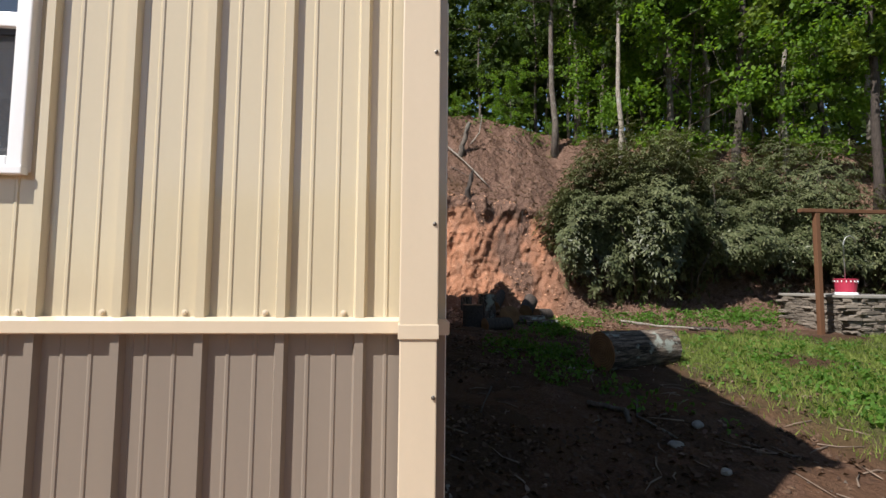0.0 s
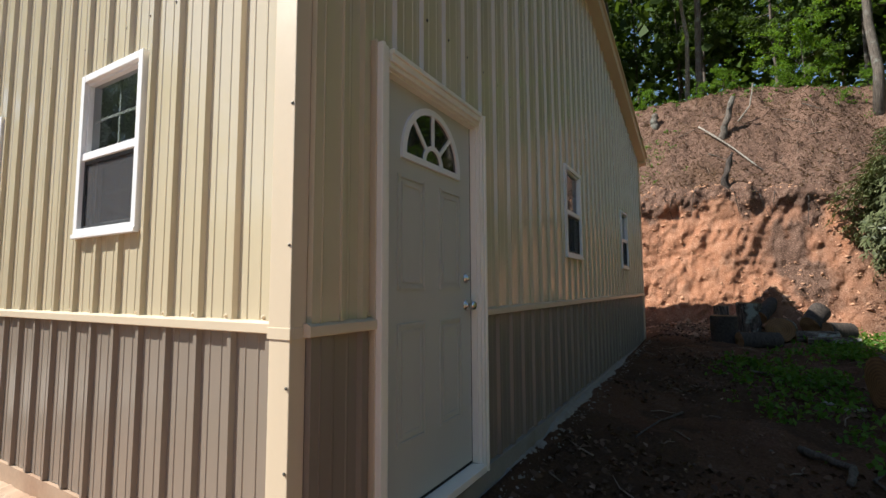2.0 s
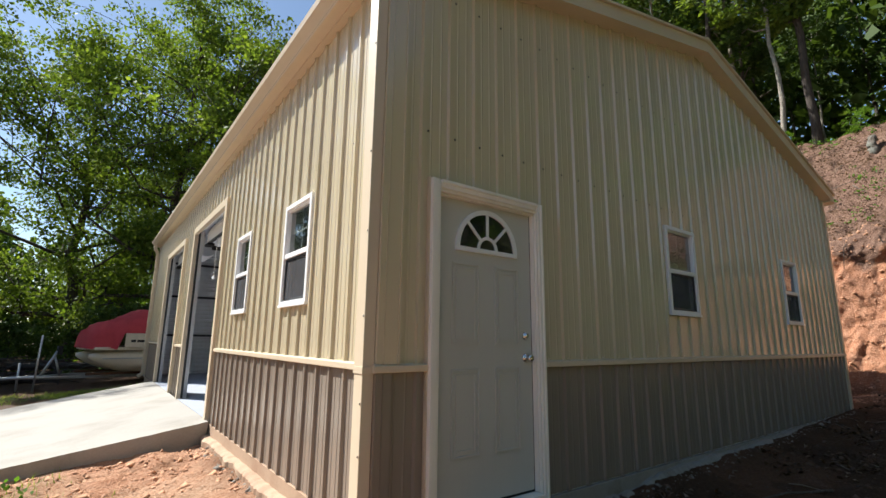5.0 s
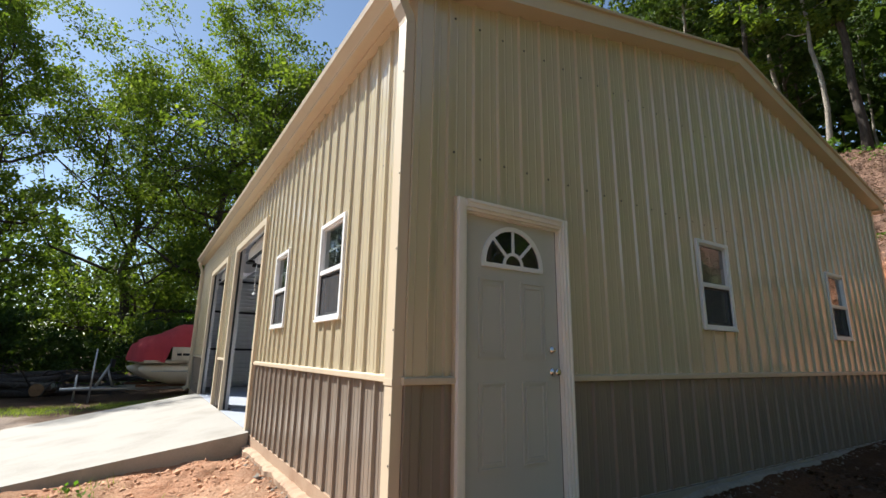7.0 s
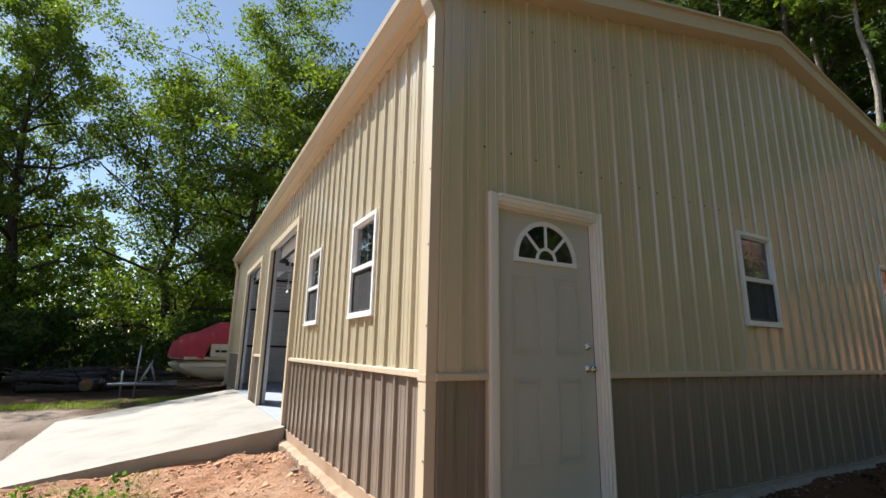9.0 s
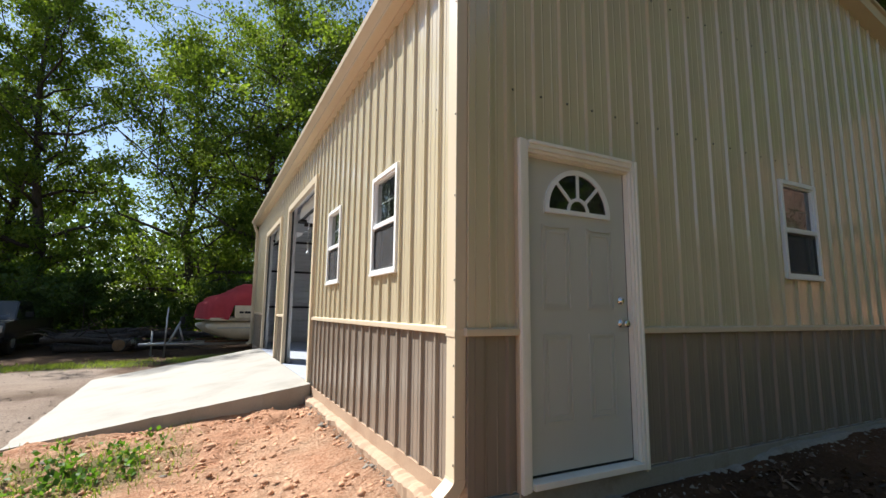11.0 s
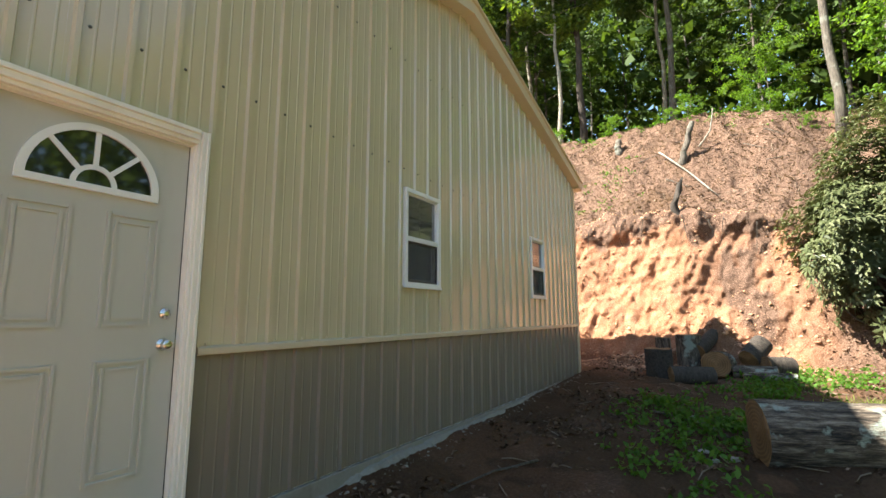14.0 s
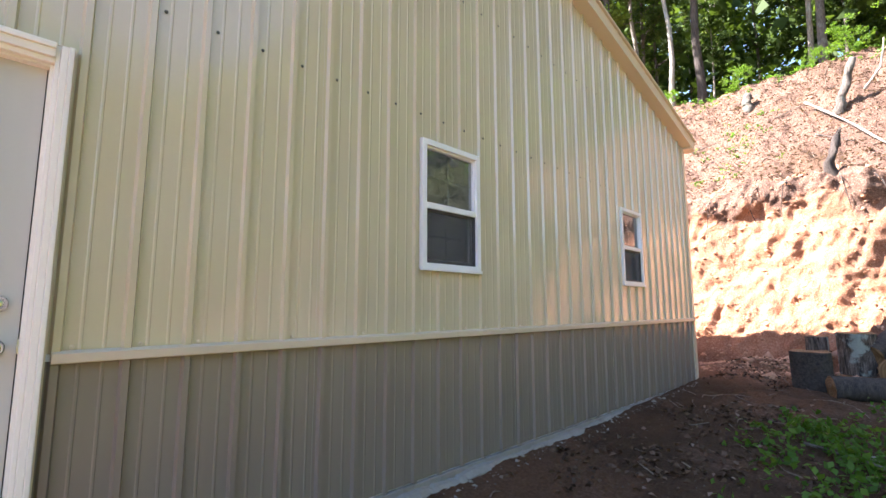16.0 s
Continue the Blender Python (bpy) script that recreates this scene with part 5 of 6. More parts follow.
# ---- pontoon boat on its trailer ----
def pontoon_boat():
    gz = ground_z(-1.0, 15.8)
    m = pose(0.55, 16.4, gz - 0.12, 0, 0, 12) @ Matrix.Scale(0.93, 4)
    e = empty("pontoon_boat", m, "tan pontoon boat under a red canvas cover on a trailer", "boat")
    for yy in (-0.85, 0.85):
        bm = bmesh.new()
        rings = []
        n = 24
        for i in range(22):
            x = -2.2 + 5.2 * i / 21
            s = min(1.0, math.sqrt(max(0.02, (x + 2.22) / 0.95))) if x < -1.25 else 1.0
            r = 0.36 * s
            zc = 0.95 + 0.16 * max(0, (-1.2 - x)) ** 1.3
            rings.append([bm.verts.new((x, yy + r * math.cos(2 * math.pi * k / n), zc + r * math.sin(2 * math.pi * k / n))) for k in range(n)])
        for a, b in zip(rings, rings[1:]):
            for k in range(n):
                bm.faces.new((a[k], a[(k + 1) % n], b[(k + 1) % n], b[k]))
        bm.faces.new(rings[0])
        bm.faces.new(rings[-1][::-1])
        p = part("pontoon", bm, M_HULL, e, smooth=True)
        part("keel_strip", boxes((-1.9, 3.0, yy - 0.372, yy - 0.36, 1.02, 1.06), bevel=0.003), M_GALV, p)
    part("deck", boxes((-2.15, 3.0, -1.2, 1.2, 1.30, 1.40), bevel=0.02), M_HULL, e)
    part("side_panel", boxes((-1.36, 2.9, -1.275, -1.25, 1.40, 1.85), bevel=0.006), M_HULL, e, "cream side panel")
    for k, (a, b) in enumerate(((-1.2, -1.06), (-1.02, -0.72))):
        part("letter_bar", boxes((a, b, -1.281, -1.276, 1.56, 1.64)), M_DARK, e)
    # cover: a ridge tent of canvas with sagging folds
    xs = np.linspace(-2.35, 2.95, 34)
    rows = []
    bm = bmesh.new()
    for x in xs:
        t = (x + 2.35) / 5.3
        top = 1.95 + 0.75 * min(1, max(0, (x + 2.35) / 1.5)) ** 0.8 - 0.10 * abs(math.sin(t * 9))
        low = 1.36 if x < -1.4 else 1.84
        row = []
        for k in range(17):
            s = k / 16 * 2 - 1
            yy = 1.24 * (abs(s) ** 0.75) * (1 if s >= 0 else -1)
            w = max(0.0, 1 - abs(s) ** 2.2)
            z = low + (top - low) * w + 0.025 * math.sin(x * 6 + s * 5) + 0.015 * math.sin(x * 17 + k)
            nose = 0.12 * (1 - t) if t < 0.06 else 0
            row.append(bm.verts.new((x + nose, yy * (0.93 + 0.07 * min(1, t * 6)), z)))
        rows.append(row)
    for a, b in zip(rows, rows[1:]):
        for k in range(16):
            bm.faces.new((a[k], a[k + 1], b[k + 1], b[k]))
    bm.faces.new(rows[0][::-1])
    bm.faces.new(rows[-1])
    part("canvas_cover", bm, M_RED, e, "faded red canvas cover with folds", True)
    t = empty("boat_trailer", m, "galvanised boat trailer with a winch post and long tongue", "trailer")
    for yy in (-0.55, 0.55):
        part("rail", boxes((-2.4, 2.8, yy - 0.04, yy + 0.04, 0.42, 0.52), bevel=0.006), M_GALV, t)
        part("bunk", boxes((-2.2, 2.6, yy * 1.5 - 0.06, yy * 1.5 + 0.06, 0.52, 0.60), bevel=0.006), M_PIPEWOOD, t)
    tubes_mesh("tongue", [([(-2.4, -0.55, 0.46), (-3.6, -0.05, 0.46), (-4.1, 0, 0.46)], [0.05] * 3, 8), ([(-2.4, 0.55, 0.46), (-3.6, 0.05, 0.46)], [0.05] * 2, 8)], M_GALV, t)
    tubes_mesh("winch_post", [([(-3.2, 0, 0.46), (-2.85, 0, 1.25)], [0.045, 0.04], 8), ([(-2.7, 0, 0.46), (-2.9, 0, 1.1)], [0.035, 0.035], 8), ([(-3.35, -0.25, 0.0), (-3.32, -0.25, 1.75)], [0.03, 0.025], 8)], M_GALV, t)
    part("bow_stop", boxes((-2.86, -2.74, -0.12, 0.12, 1.15, 1.42), bevel=0.02), M_RUBBER, t)
    tubes_mesh("jack_stand", [([(-3.7, 0.1, 0.0), (-3.7, 0.1, 0.9)], [0.03, 0.03], 8), ([(-3.7, 0.1, 0.0), (-3.7, 0.1, 0.05)], [0.1, 0.1], 10)], M_GALV, t)
    for yy in (-1.05, 1.05):
        w = part("wheel", lathe([(0.12, -0.09), (0.26, -0.1), (0.31, -0.07), (0.32, 0), (0.31, 0.07), (0.26, 0.1), (0.12, 0.09)], 24, "y"), M_RUBBER, t)
        w.matrix_basis = pose(1.2, yy, 0.32)


pontoon_boat()


def pickup_truck():
    x0, y0 = -7.75, 16.6
    e = empty("pickup_truck", pose(x0, y0, ground_z(x0, y0 + 2) + 0.02), "dark parked pickup truck in the shade of the woods", "truck")

    def shell(name, prof, half, mat, taper=0.0, lo=0.0, label=""):
        bm = bmesh.new()
        a = [bm.verts.new((-half + taper * max(0, z - lo), y, z)) for y, z in prof]
        b = [bm.verts.new((half - taper * max(0, z - lo), y, z)) for y, z in prof]
        n = len(prof)
        for k in range(n):
            bm.faces.new((a[k], a[(k + 1) % n], b[(k + 1) % n], b[k]))
        bm.faces.new(a[::-1])
        bm.faces.new(b)
        bmesh.ops.bevel(bm, geom=bm.edges[:], offset=0.03, segments=2, affect="EDGES")
        return part(name, bm, mat, e, label)

    shell("body", [(0.05, 0.45), (0.0, 0.75), (0.06, 1.02), (1.35, 1.12), (5.3, 1.12), (5.35, 0.5)], 0.96, M_CARPAINT)
    cab = shell("cab", [(1.25, 1.10), (1.95, 1.72), (3.2, 1.75), (3.45, 1.10)], 0.86, M_CARPAINT, 0.22, 1.10)
    part("windshield", extrude_profile([(1.36, 1.20), (1.90, 1.66), (1.92, 1.64), (1.40, 1.18)], "x", -0.68, 0.68), M_GLASSDARK, e, "dark windshield")
    part("side_window", boxes((0.80, 0.815, 1.95, 3.1, 1.24, 1.58), bevel=0.004), M_GLASSDARK, e, "dark side glass")
    part("grille", boxes((-0.62, 0.62, -0.02, 0.06, 0.66, 0.96), bevel=0.012), M_DARK, e, "black grille")
    for z in (0.73, 0.81, 0.89):
        part("grille_bar", boxes((-0.6, 0.6, -0.035, -0.018, z - 0.012, z + 0.012), bevel=0.003), M_CHROME, e, "bright grille bar")
    for s in (-1, 1):
        part("headlight", boxes((s * 0.79 - 0.13, s * 0.79 + 0.13, -0.015, 0.08, 0.74, 0.95), bevel=0.02), M_GALV, e, "clear headlight")
        part("mirror", boxes((s * 1.06 - 0.11, s * 1.06 + 0.11, 1.75, 1.85, 1.18, 1.36), bevel=0.03), M_DARK, e)
    part("bumper", boxes((-0.95, 0.95, -0.10, 0.08, 0.40, 0.60), bevel=0.03), M_DARK, e)
    part("number_plate", boxes((-0.16, 0.16, -0.112, -0.102, 0.46, 0.56)), M_WHITE, e, "pale plain plate")
    for s in (-1, 1):
        for y in (0.95, 4.35):
            w = part("wheel", lathe([(0.2, -0.12), (0.33, -0.13), (0.38, -0.09), (0.39, 0), (0.38, 0.09), (0.33, 0.13), (0.2, 0.12)], 26, "x"), M_RUBBER, e)
            w.matrix_basis = pose(s * 0.83, y, 0.39)
            part("rim", lathe([(0.05, -0.132), (0.19, -0.128), (0.2, -0.1), (0.2, 0.1), (0.19, 0.128), (0.05, 0.132)], 20, "x"), M_GALV, w)


M_CARPAINT = painted("dark_car_paint", (0.025, 0.028, 0.03), 0.22, 0.2, 0.6, streak=False, fine=0.0)
pickup_truck()


def brush_pile():
    rng = np.random.default_rng(15)
    spots = [(-4.9, 18.6, 3.0, 0.16), (-4.6, 18.1, 2.8, 0.13), (-4.4, 19.5, 3.2, 0.18), (-4.9, 19.3, 2.8, 0.2), (-3.9, 18.8, 3.0, 0.15), (-3.3, 19.0, 2.6, 0.14), (-4.8, 17.5, 2.6, 0.11), (-4.4, 17.9, 2.8, 0.12), (-3.6, 20.0, 3.2, 0.16), (-2.4, 19.8, 3.0, 0.15)]
    for n, (x, y, ln, r) in enumerate(spots):
        lift = 0.0 if n % 3 else 0.32
        z = ground_z(x, y) + r + lift
        e = empty("stacked_log", pose(x, y, z, 0, rng.normal() * 3, rng.normal() * 14), "long dark weathered log in a stack by the woods", "log", "stacked logs")
        pts = [(ln * (t - 0.5), 0.06 * math.sin(5 * t + n), 0.03 * math.sin(7 * t + n)) for t in np.linspace(0, 1, 8)]
        tubes_mesh("bark", [(pts, [r * (1 - 0.3 * t) for t in np.linspace(0, 1, 8)], 10)], M_BARKDARK, e)
    e = empty("sawn_log_end", pose(-3.75, 17.2, ground_z(-3.75, 17.2) + 0.3, 0, 0, 70), "short log with a pale sawn end beside the trailer", "log")
    log_mesh(e, 0.7, 0.2, 44)
    e.name = "short_log"
    runs = []
    for n in range(70):
        x, y = rng.uniform(-6.2, -1.5), rng.uniform(17.2, 20.5)
        z = ground_z(x, y) + rng.uniform(0.1, 0.7)
        d = np.array((rng.normal(), rng.normal() * 0.5, rng.normal() * 0.25))
        d *= rng.uniform(0.5, 1.6) / np.linalg.norm(d)
        runs.append(([(x, y, z), (x + d[0] * 0.5, y + d[1] * 0.5, z + d[2] * 0.5 + 0.1), (x + d[0], y + d[1], z + d[2])], [0.03, 0.02, 0.01], 5))
    tagged(tubes_mesh("brush_heap", runs, M_BARKDARK), "tangled dark brush and branches by the woods", "brush", kind="stuff")


brush_pile()


# ---- trees ----
def tree_proto(name, seed, H, crown_lo, spread, trunk_r, leaves, leaf_len, leafmat, barkmat, limbs=16, lean=0.04):
    """A tapered trunk with limbs and twigs, and leaves in clumps about them."""
    rng = np.random.default_rng(seed)
    e = new(name)
    n = 12
    ts = np.linspace(0, 1, n)
    bend = np.cumsum(rng.normal(size=(n, 2)) * lean * H / n * 2, axis=0)
    trunk = np.stack([bend[:, 0], bend[:, 1], ts * H * 0.93 - 0.3], 1)
    runs = [(trunk, trunk_r * (1 - ts * 0.88) * (1 + 0.35 * np.exp(-ts * 25)), 9)]
    clumps = []
    for k in range(limbs):
        t = crown_lo + (0.97 - crown_lo) * (k + rng.uniform(0, 0.8)) / limbs
        i = t * (n - 1)
        p0 = trunk[int(i)] + (trunk[min(int(i) + 1, n - 1)] - trunk[int(i)]) * (i - int(i))
        rel = (t - crown_lo) / (1 - crown_lo)
        reach = spread * (0.45 + 1.1 * rel * (1 - rel) * 2.2) * rng.uniform(0.65, 1.2) * (1.0 if rel < 0.8 else 0.7)
        az = k * 2.4 + rng.normal() * 0.5
        rise = reach * rng.uniform(0.25, 0.9) * (0.6 + rel)
        p2 = p0 + np.array((math.cos(az) * reach, math.sin(az) * reach, rise))
        p1 = (p0 + p2) / 2 + np.array((0, 0, -0.08 * reach)) + rng.normal(size=3) * 0.12 * reach
        r0 = trunk_r * (1 - t * 0.85) * 0.5
        runs.append((np.array([p0, (p0 + p1) / 2 + rng.normal(size=3) * 0.04 * reach, p1, (p1 + p2) / 2 + rng.normal(size=3) * 0.05 * reach, p2]), [r0, r0 * 0.8, r0 * 0.6, r0 * 0.38, r0 * 0.15], 6))
        for q in range(5):
            b0 = p1 + (p2 - p1) * rng.uniform(-0.5, 1.0)
            tip = b0 + rng.normal(size=3) * reach * 0.32 + np.array((0, 0, 0.1 * reach))
            runs.append((np.array([b0, (b0 + tip) / 2 + rng.normal(size=3) * 0.06 * reach, tip]), [r0 * 0.35, r0 * 0.22, r0 * 0.08], 5))
            clumps.append((tip, rng.uniform(0.35, 0.75)))
            clumps.append(((b0 + tip) / 2, rng.uniform(0.3, 0.6)))
        clumps.append((p2, rng.uniform(0.4, 0.8)))
    clumps.append((trunk[-1], 0.7))
    c = np.array([p for p, _ in clumps])
    s = np.array([r for _, r in clumps]) * spread * 0.26
    w = s ** 2 / (s ** 2).sum()
    pick = rng.choice(len(c), size=leaves, p=w)
    off = rng.normal(size=(leaves, 3))
    off *= (rng.uniform(0, 1, leaves) ** 0.45 / np.linalg.norm(off, axis=1))[:, None]
    off[:, 2] *= 0.6
    cen = c[pick] + off * s[pick][:, None] * 1.15
    tubes_mesh("trunk", runs, barkmat, e)
    quads_mesh("crown", leaf_corners(rng, cen, leaf_len, leaf_len * 0.62, 0.2, 0.9), 4, leafmat, e)
    return e


def plant_trees():
    tall = [tree_proto("deciduous_tree", 101, 17, 0.16, 4.8, 0.26, 34000, 0.155, M_LEAF, M_BARKDARK, 26),
            tree_proto("deciduous_tree", 102, 15, 0.14, 5.0, 0.23, 34000, 0.155, M_LEAF, M_BARKDARK, 26),
            tree_proto("deciduous_tree", 103, 18, 0.10, 3.4, 0.25, 32000, 0.15, M_LEAF, M_BARKDARK, 28)]
    open_tree = tree_proto("open_crowned_tree", 104, 16.5, 0.40, 4.4, 0.28, 6500, 0.18, M_LEAF, M_BARK, 18)
    wood = [tree_proto("forest_tree", 110 + k, 18 + k, 0.40 - 0.05 * k, 2.9, 0.12 + 0.02 * k, 8500, 0.225, (M_LEAFD, M_LEAFD, M_LEAF)[k], (M_BARKPALE, M_BARK, M_BARKDARK)[k], 15, 0.028) for k in range(3)]
    young = [tree_proto("young_maple", 120 + k, 6.5 - k, 0.15, 2.6, 0.06, 6000, 0.165, M_LEAFB, M_BARK, 15) for k in range(2)]
    bush = tree_proto("undergrowth_bush", 130, 2.6, 0.05, 1.6, 0.04, 3000, 0.13, M_LEAFB, M_BARK, 12)
    # Bush for under the trees: the shade there is put into its leaf colour.
    shaded_bush = tree_proto("undergrowth_bush", 131, 2.6, 0.05, 1.6, 0.04, 2600, 0.15, M_LEAFD, M_BARKDARK, 12)
    used = set()

    def plant(proto, x, y, s, rz, label, group, sink=0.15):
        m = Matrix.LocRotScale((x, y, ground_z(x, y) - sink), Euler((0, 0, rz)), (s, s, s * (1 + 0.06 * math.sin(rz * 3))))
        if proto in used:
            o = copy_thing(proto, m)
            o.matrix_basis = m
        else:
            used.add(proto)
            o = proto
            o.matrix_basis = m
        tagged(o, label, "tree" if "bush" not in label else "bush", group)

    A = "tall leafy deciduous tree behind the garage yard"
    for k, x, y, s, r in ((2, -9.2, 27.0, 1.15, 0.3), (1, -2.0, 27.0, 1.22, 1.2), (0, 1.6, 24.5, 1.2, 2.2), (1, 5.6, 26.0, 1.25, 3.5), (0, 3.6, 29.0, 1.15, 1.0), (2, -11.2, 29.0, 1.12, 2.0), (2, 9.0, 27.0, 0.95, 5.0),
                          (1, -13.0, 27.5, 0.95, 0.9), (0, -17.0, 33.0, 0.9, 2.7), (1, 0.0, 34.0, 0.85, 4.9), (2, 13.5, 30.0, 1.0, 1.7), (0, 8.0, 35.0, 1.0, 0.6)):
        plant(tall[k], x, y, s, r, A, "trees behind the yard")
    plant(open_tree, 4.9, 22.8, 1.0, 0.8, "half-bare tree with dark spreading limbs", "trees behind the yard")
    rng = np.random.default_rng(77)
    for n in range(11):
        x, y = rng.uniform(-20, 10), rng.uniform(22, 36)
        plant(young[n % 2], x, y + 4, rng.uniform(0.35, 0.7), rng.uniform(0, 6), "young bright-green understorey tree", "understorey behind the yard")
    n = 0
    tries = 0
    spots = []
    while n < 92 and tries < 4000:
        tries += 1
        x, y = rng.uniform(17.3, 46), rng.uniform(-36, 24)
        if any((x - a) ** 2 + (y - b) ** 2 < 2.0 for a, b in spots):
            continue
        spots.append((x, y))
        plant(wood[n % 3], x, y, rng.uniform(0.8, 1.15), rng.uniform(0, 6), "slender forest tree on the hillside", "hillside trees")
        n += 1
    for x, y, s in ((16.9, -7.9, 0.85), (15.4, -10.6, 1.2), (17.9, -4.2, 0.45), (15.6, -15.0, 1.0), (14.6, -18.0, 1.1)):
        plant(young[int(s * 100) % 2], x, y, s, x * 3, "bright-leaved young maple at the wood's edge", "young maples")
    for k, (x, y) in enumerate(((14.7, -7.6), (15.3, -9.8), (14.9, -12.0), (15.6, -14.6), (16.4, -5.6), (13.8, -16.5), (16.8, -12.4))):
        plant(wood[k % 3], x, y, 0.9 + 0.05 * (k % 3), 1.3 * k, "slender forest tree on the hillside", "hillside trees")
    for k in range(22):
        y = 12 - k * 1.3 + rng.normal() * 0.4
        x = 17.0 + rng.normal() * 0.5
        plant(bush, x, y, rng.uniform(0.15, 0.34), rng.uniform(0, 6), "low bright-green bush at the wood's edge", "edge bushes", 0.05)
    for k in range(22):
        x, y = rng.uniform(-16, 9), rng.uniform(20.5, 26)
        plant(shaded_bush, x, y, rng.uniform(0.6, 1.3), rng.uniform(0, 6), "leafy bush under the trees", "bushes under the trees", 0.05)


plant_trees()


def far_woods():
    """The closed mass of forest beyond the single trees."""
    rng = np.random.default_rng(55)
    n = 34000
    side = np.zeros(n)
    x = np.where(side < 0.5, rng.uniform(34, 62, n), rng.uniform(-60, 40, n))
    y = np.where(side < 0.5, rng.uniform(-60, 45, n), rng.uniform(40, 62, n))
    gz = ground_parts(x, y)[0]
    z = gz + rng.uniform(0, 1, n) ** 0.8 * np.where(side < 0.5, 19, 6) * (0.75 + 0.5 * rng.uniform(0, 1, n))
    tagged(quads_mesh("far_foliage", leaf_corners(rng, np.stack([x, y, z], 1), 1.0, 0.65, 0.2, 0.8), 4, M_LEAFD), "dense dark forest on the hills beyond", "forest", kind="stuff")
    n = 60000
    x, y = rng.uniform(-45, 30, n), rng.uniform(37, 52, n)
    z = ground_parts(x, y)[0] + rng.uniform(0, 1, n) ** 1.25 * (9.5 + 2 * np.sin(x * 0.5) + 1.5 * np.sin(x * 1.3))
    tagged(quads_mesh("far_thicket", leaf_corners(rng, np.stack([x, y, z], 1), 0.5, 0.32, 0.2, 0.8), 4, M_LEAFD), "dense dark thicket beyond the yard's trees", "forest", kind="stuff")
    # the trees that stand behind the camera and show in the glass
    n = 16000
    x, y = rng.uniform(-22, 20, n), rng.uniform(-34, -24, n)
    z = ground_parts(x, y)[0] + rng.uniform(0, 15, n)
    x2, y2 = rng.uniform(-36, -26, n), rng.uniform(-30, 16, n)
    z2 = ground_parts(x2, y2)[0] + rng.uniform(0, 1, n) ** 1.5 * 7
    c = np.concatenate([np.stack([x, y, z], 1), np.stack([x2, y2, z2], 1)])
    tagged(quads_mesh("opposite_woods", leaf_corners(rng, c, 0.8, 0.5, 0.2, 0.8), 4, M_LEAF), "leafy woods across the yard", "forest", kind="stuff")


far_woods()


# ---- rhododendrons ----
def shrub(x, y, rx, ry, h, seed, whorls):
    rng = np.random.default_rng(seed)
    gz = ground_z(x, y)
    e = empty("rhododendron", pose(x, y, gz - 0.05), "dense evergreen rhododendron with leathery grey-green leaves", "shrub", "rhododendrons")
    d = rng.normal(size=(whorls, 3))
    d[:, 2] = np.abs(d[:, 2]) * 0.95 - 0.5
    d /= np.linalg.norm(d, axis=1)[:, None]
    lump = 1 + 0.28 * np.sin(d[:, 0] * 5 + seed) * np.sin(d[:, 1] * 4 + seed * 2) + 0.2 * np.sin(d[:, 2] * 7 + d[:, 0] * 6 + seed)
    rad = rng.uniform(0.72, 1.03, whorls) * lump
    p = d * rad[:, None] * np.array((rx, ry, h * 0.62)) + np.array((0, 0, h * 0.40))
    gnd = ground_parts(p[:, 0] + x, p[:, 1] + y)[0] - gz
    p = p[p[:, 2] > gnd + 0.04]
    d = p - np.array((0, 0, h * 0.3))
    d /= np.linalg.norm(d, axis=1)[:, None]
    d = d * 0.7 + np.array((0, 0, 0.45))
    d /= np.linalg.norm(d, axis=1)[:, None]
    n = len(p)
    out = []
    L = 0.15
    ref = rng.normal(size=(n, 3))
    u = np.cross(d, ref)
    u /= np.linalg.norm(u, axis=1)[:, None]
    v = np.cross(d, u)
    for k in range(8):
        a = 2 * math.pi * k / 8 + rng.normal(size=n) * 0.25
        r = u * np.cos(a)[:, None] + v * np.sin(a)[:, None]
        axis = r + d * rng.uniform(-0.25, 0.55, n)[:, None]
        axis /= np.linalg.norm(axis, axis=1)[:, None]
        s = np.cross(axis, d)
        s /= np.linalg.norm(s, axis=1)[:, None] + 1e-9
        nn = np.cross(s, axis)
        ln = (L * rng.uniform(0.7, 1.25, n))[:, None]
        base = p + axis * 0.015
        mid = p + axis * ln * 0.55 + nn * ln * 0.05
        tip = p + axis * ln - np.array((0, 0, 0.03))
        w = ln * 0.155
        out.append(np.stack([base, mid + s * w + nn * 0.008, tip, mid - s * w + nn * 0.008], 1))
    tagged(quads_mesh("foliage", np.concatenate(out), 4, M_RHODO, e), kind="stuff")
    runs = []
    for k in range(26):
        q = p[rng.integers(n)]
        b = np.array((rng.normal() * 0.25 * rx, rng.normal() * 0.25 * ry, 0.0))
        runs.append(([b, (b + q) / 2 + rng.normal(size=3) * 0.12, q], [0.035, 0.022, 0.008], 5))
    tagged(tubes_mesh("stem_tangle", runs, M_BARKDARK, e), kind="stuff")


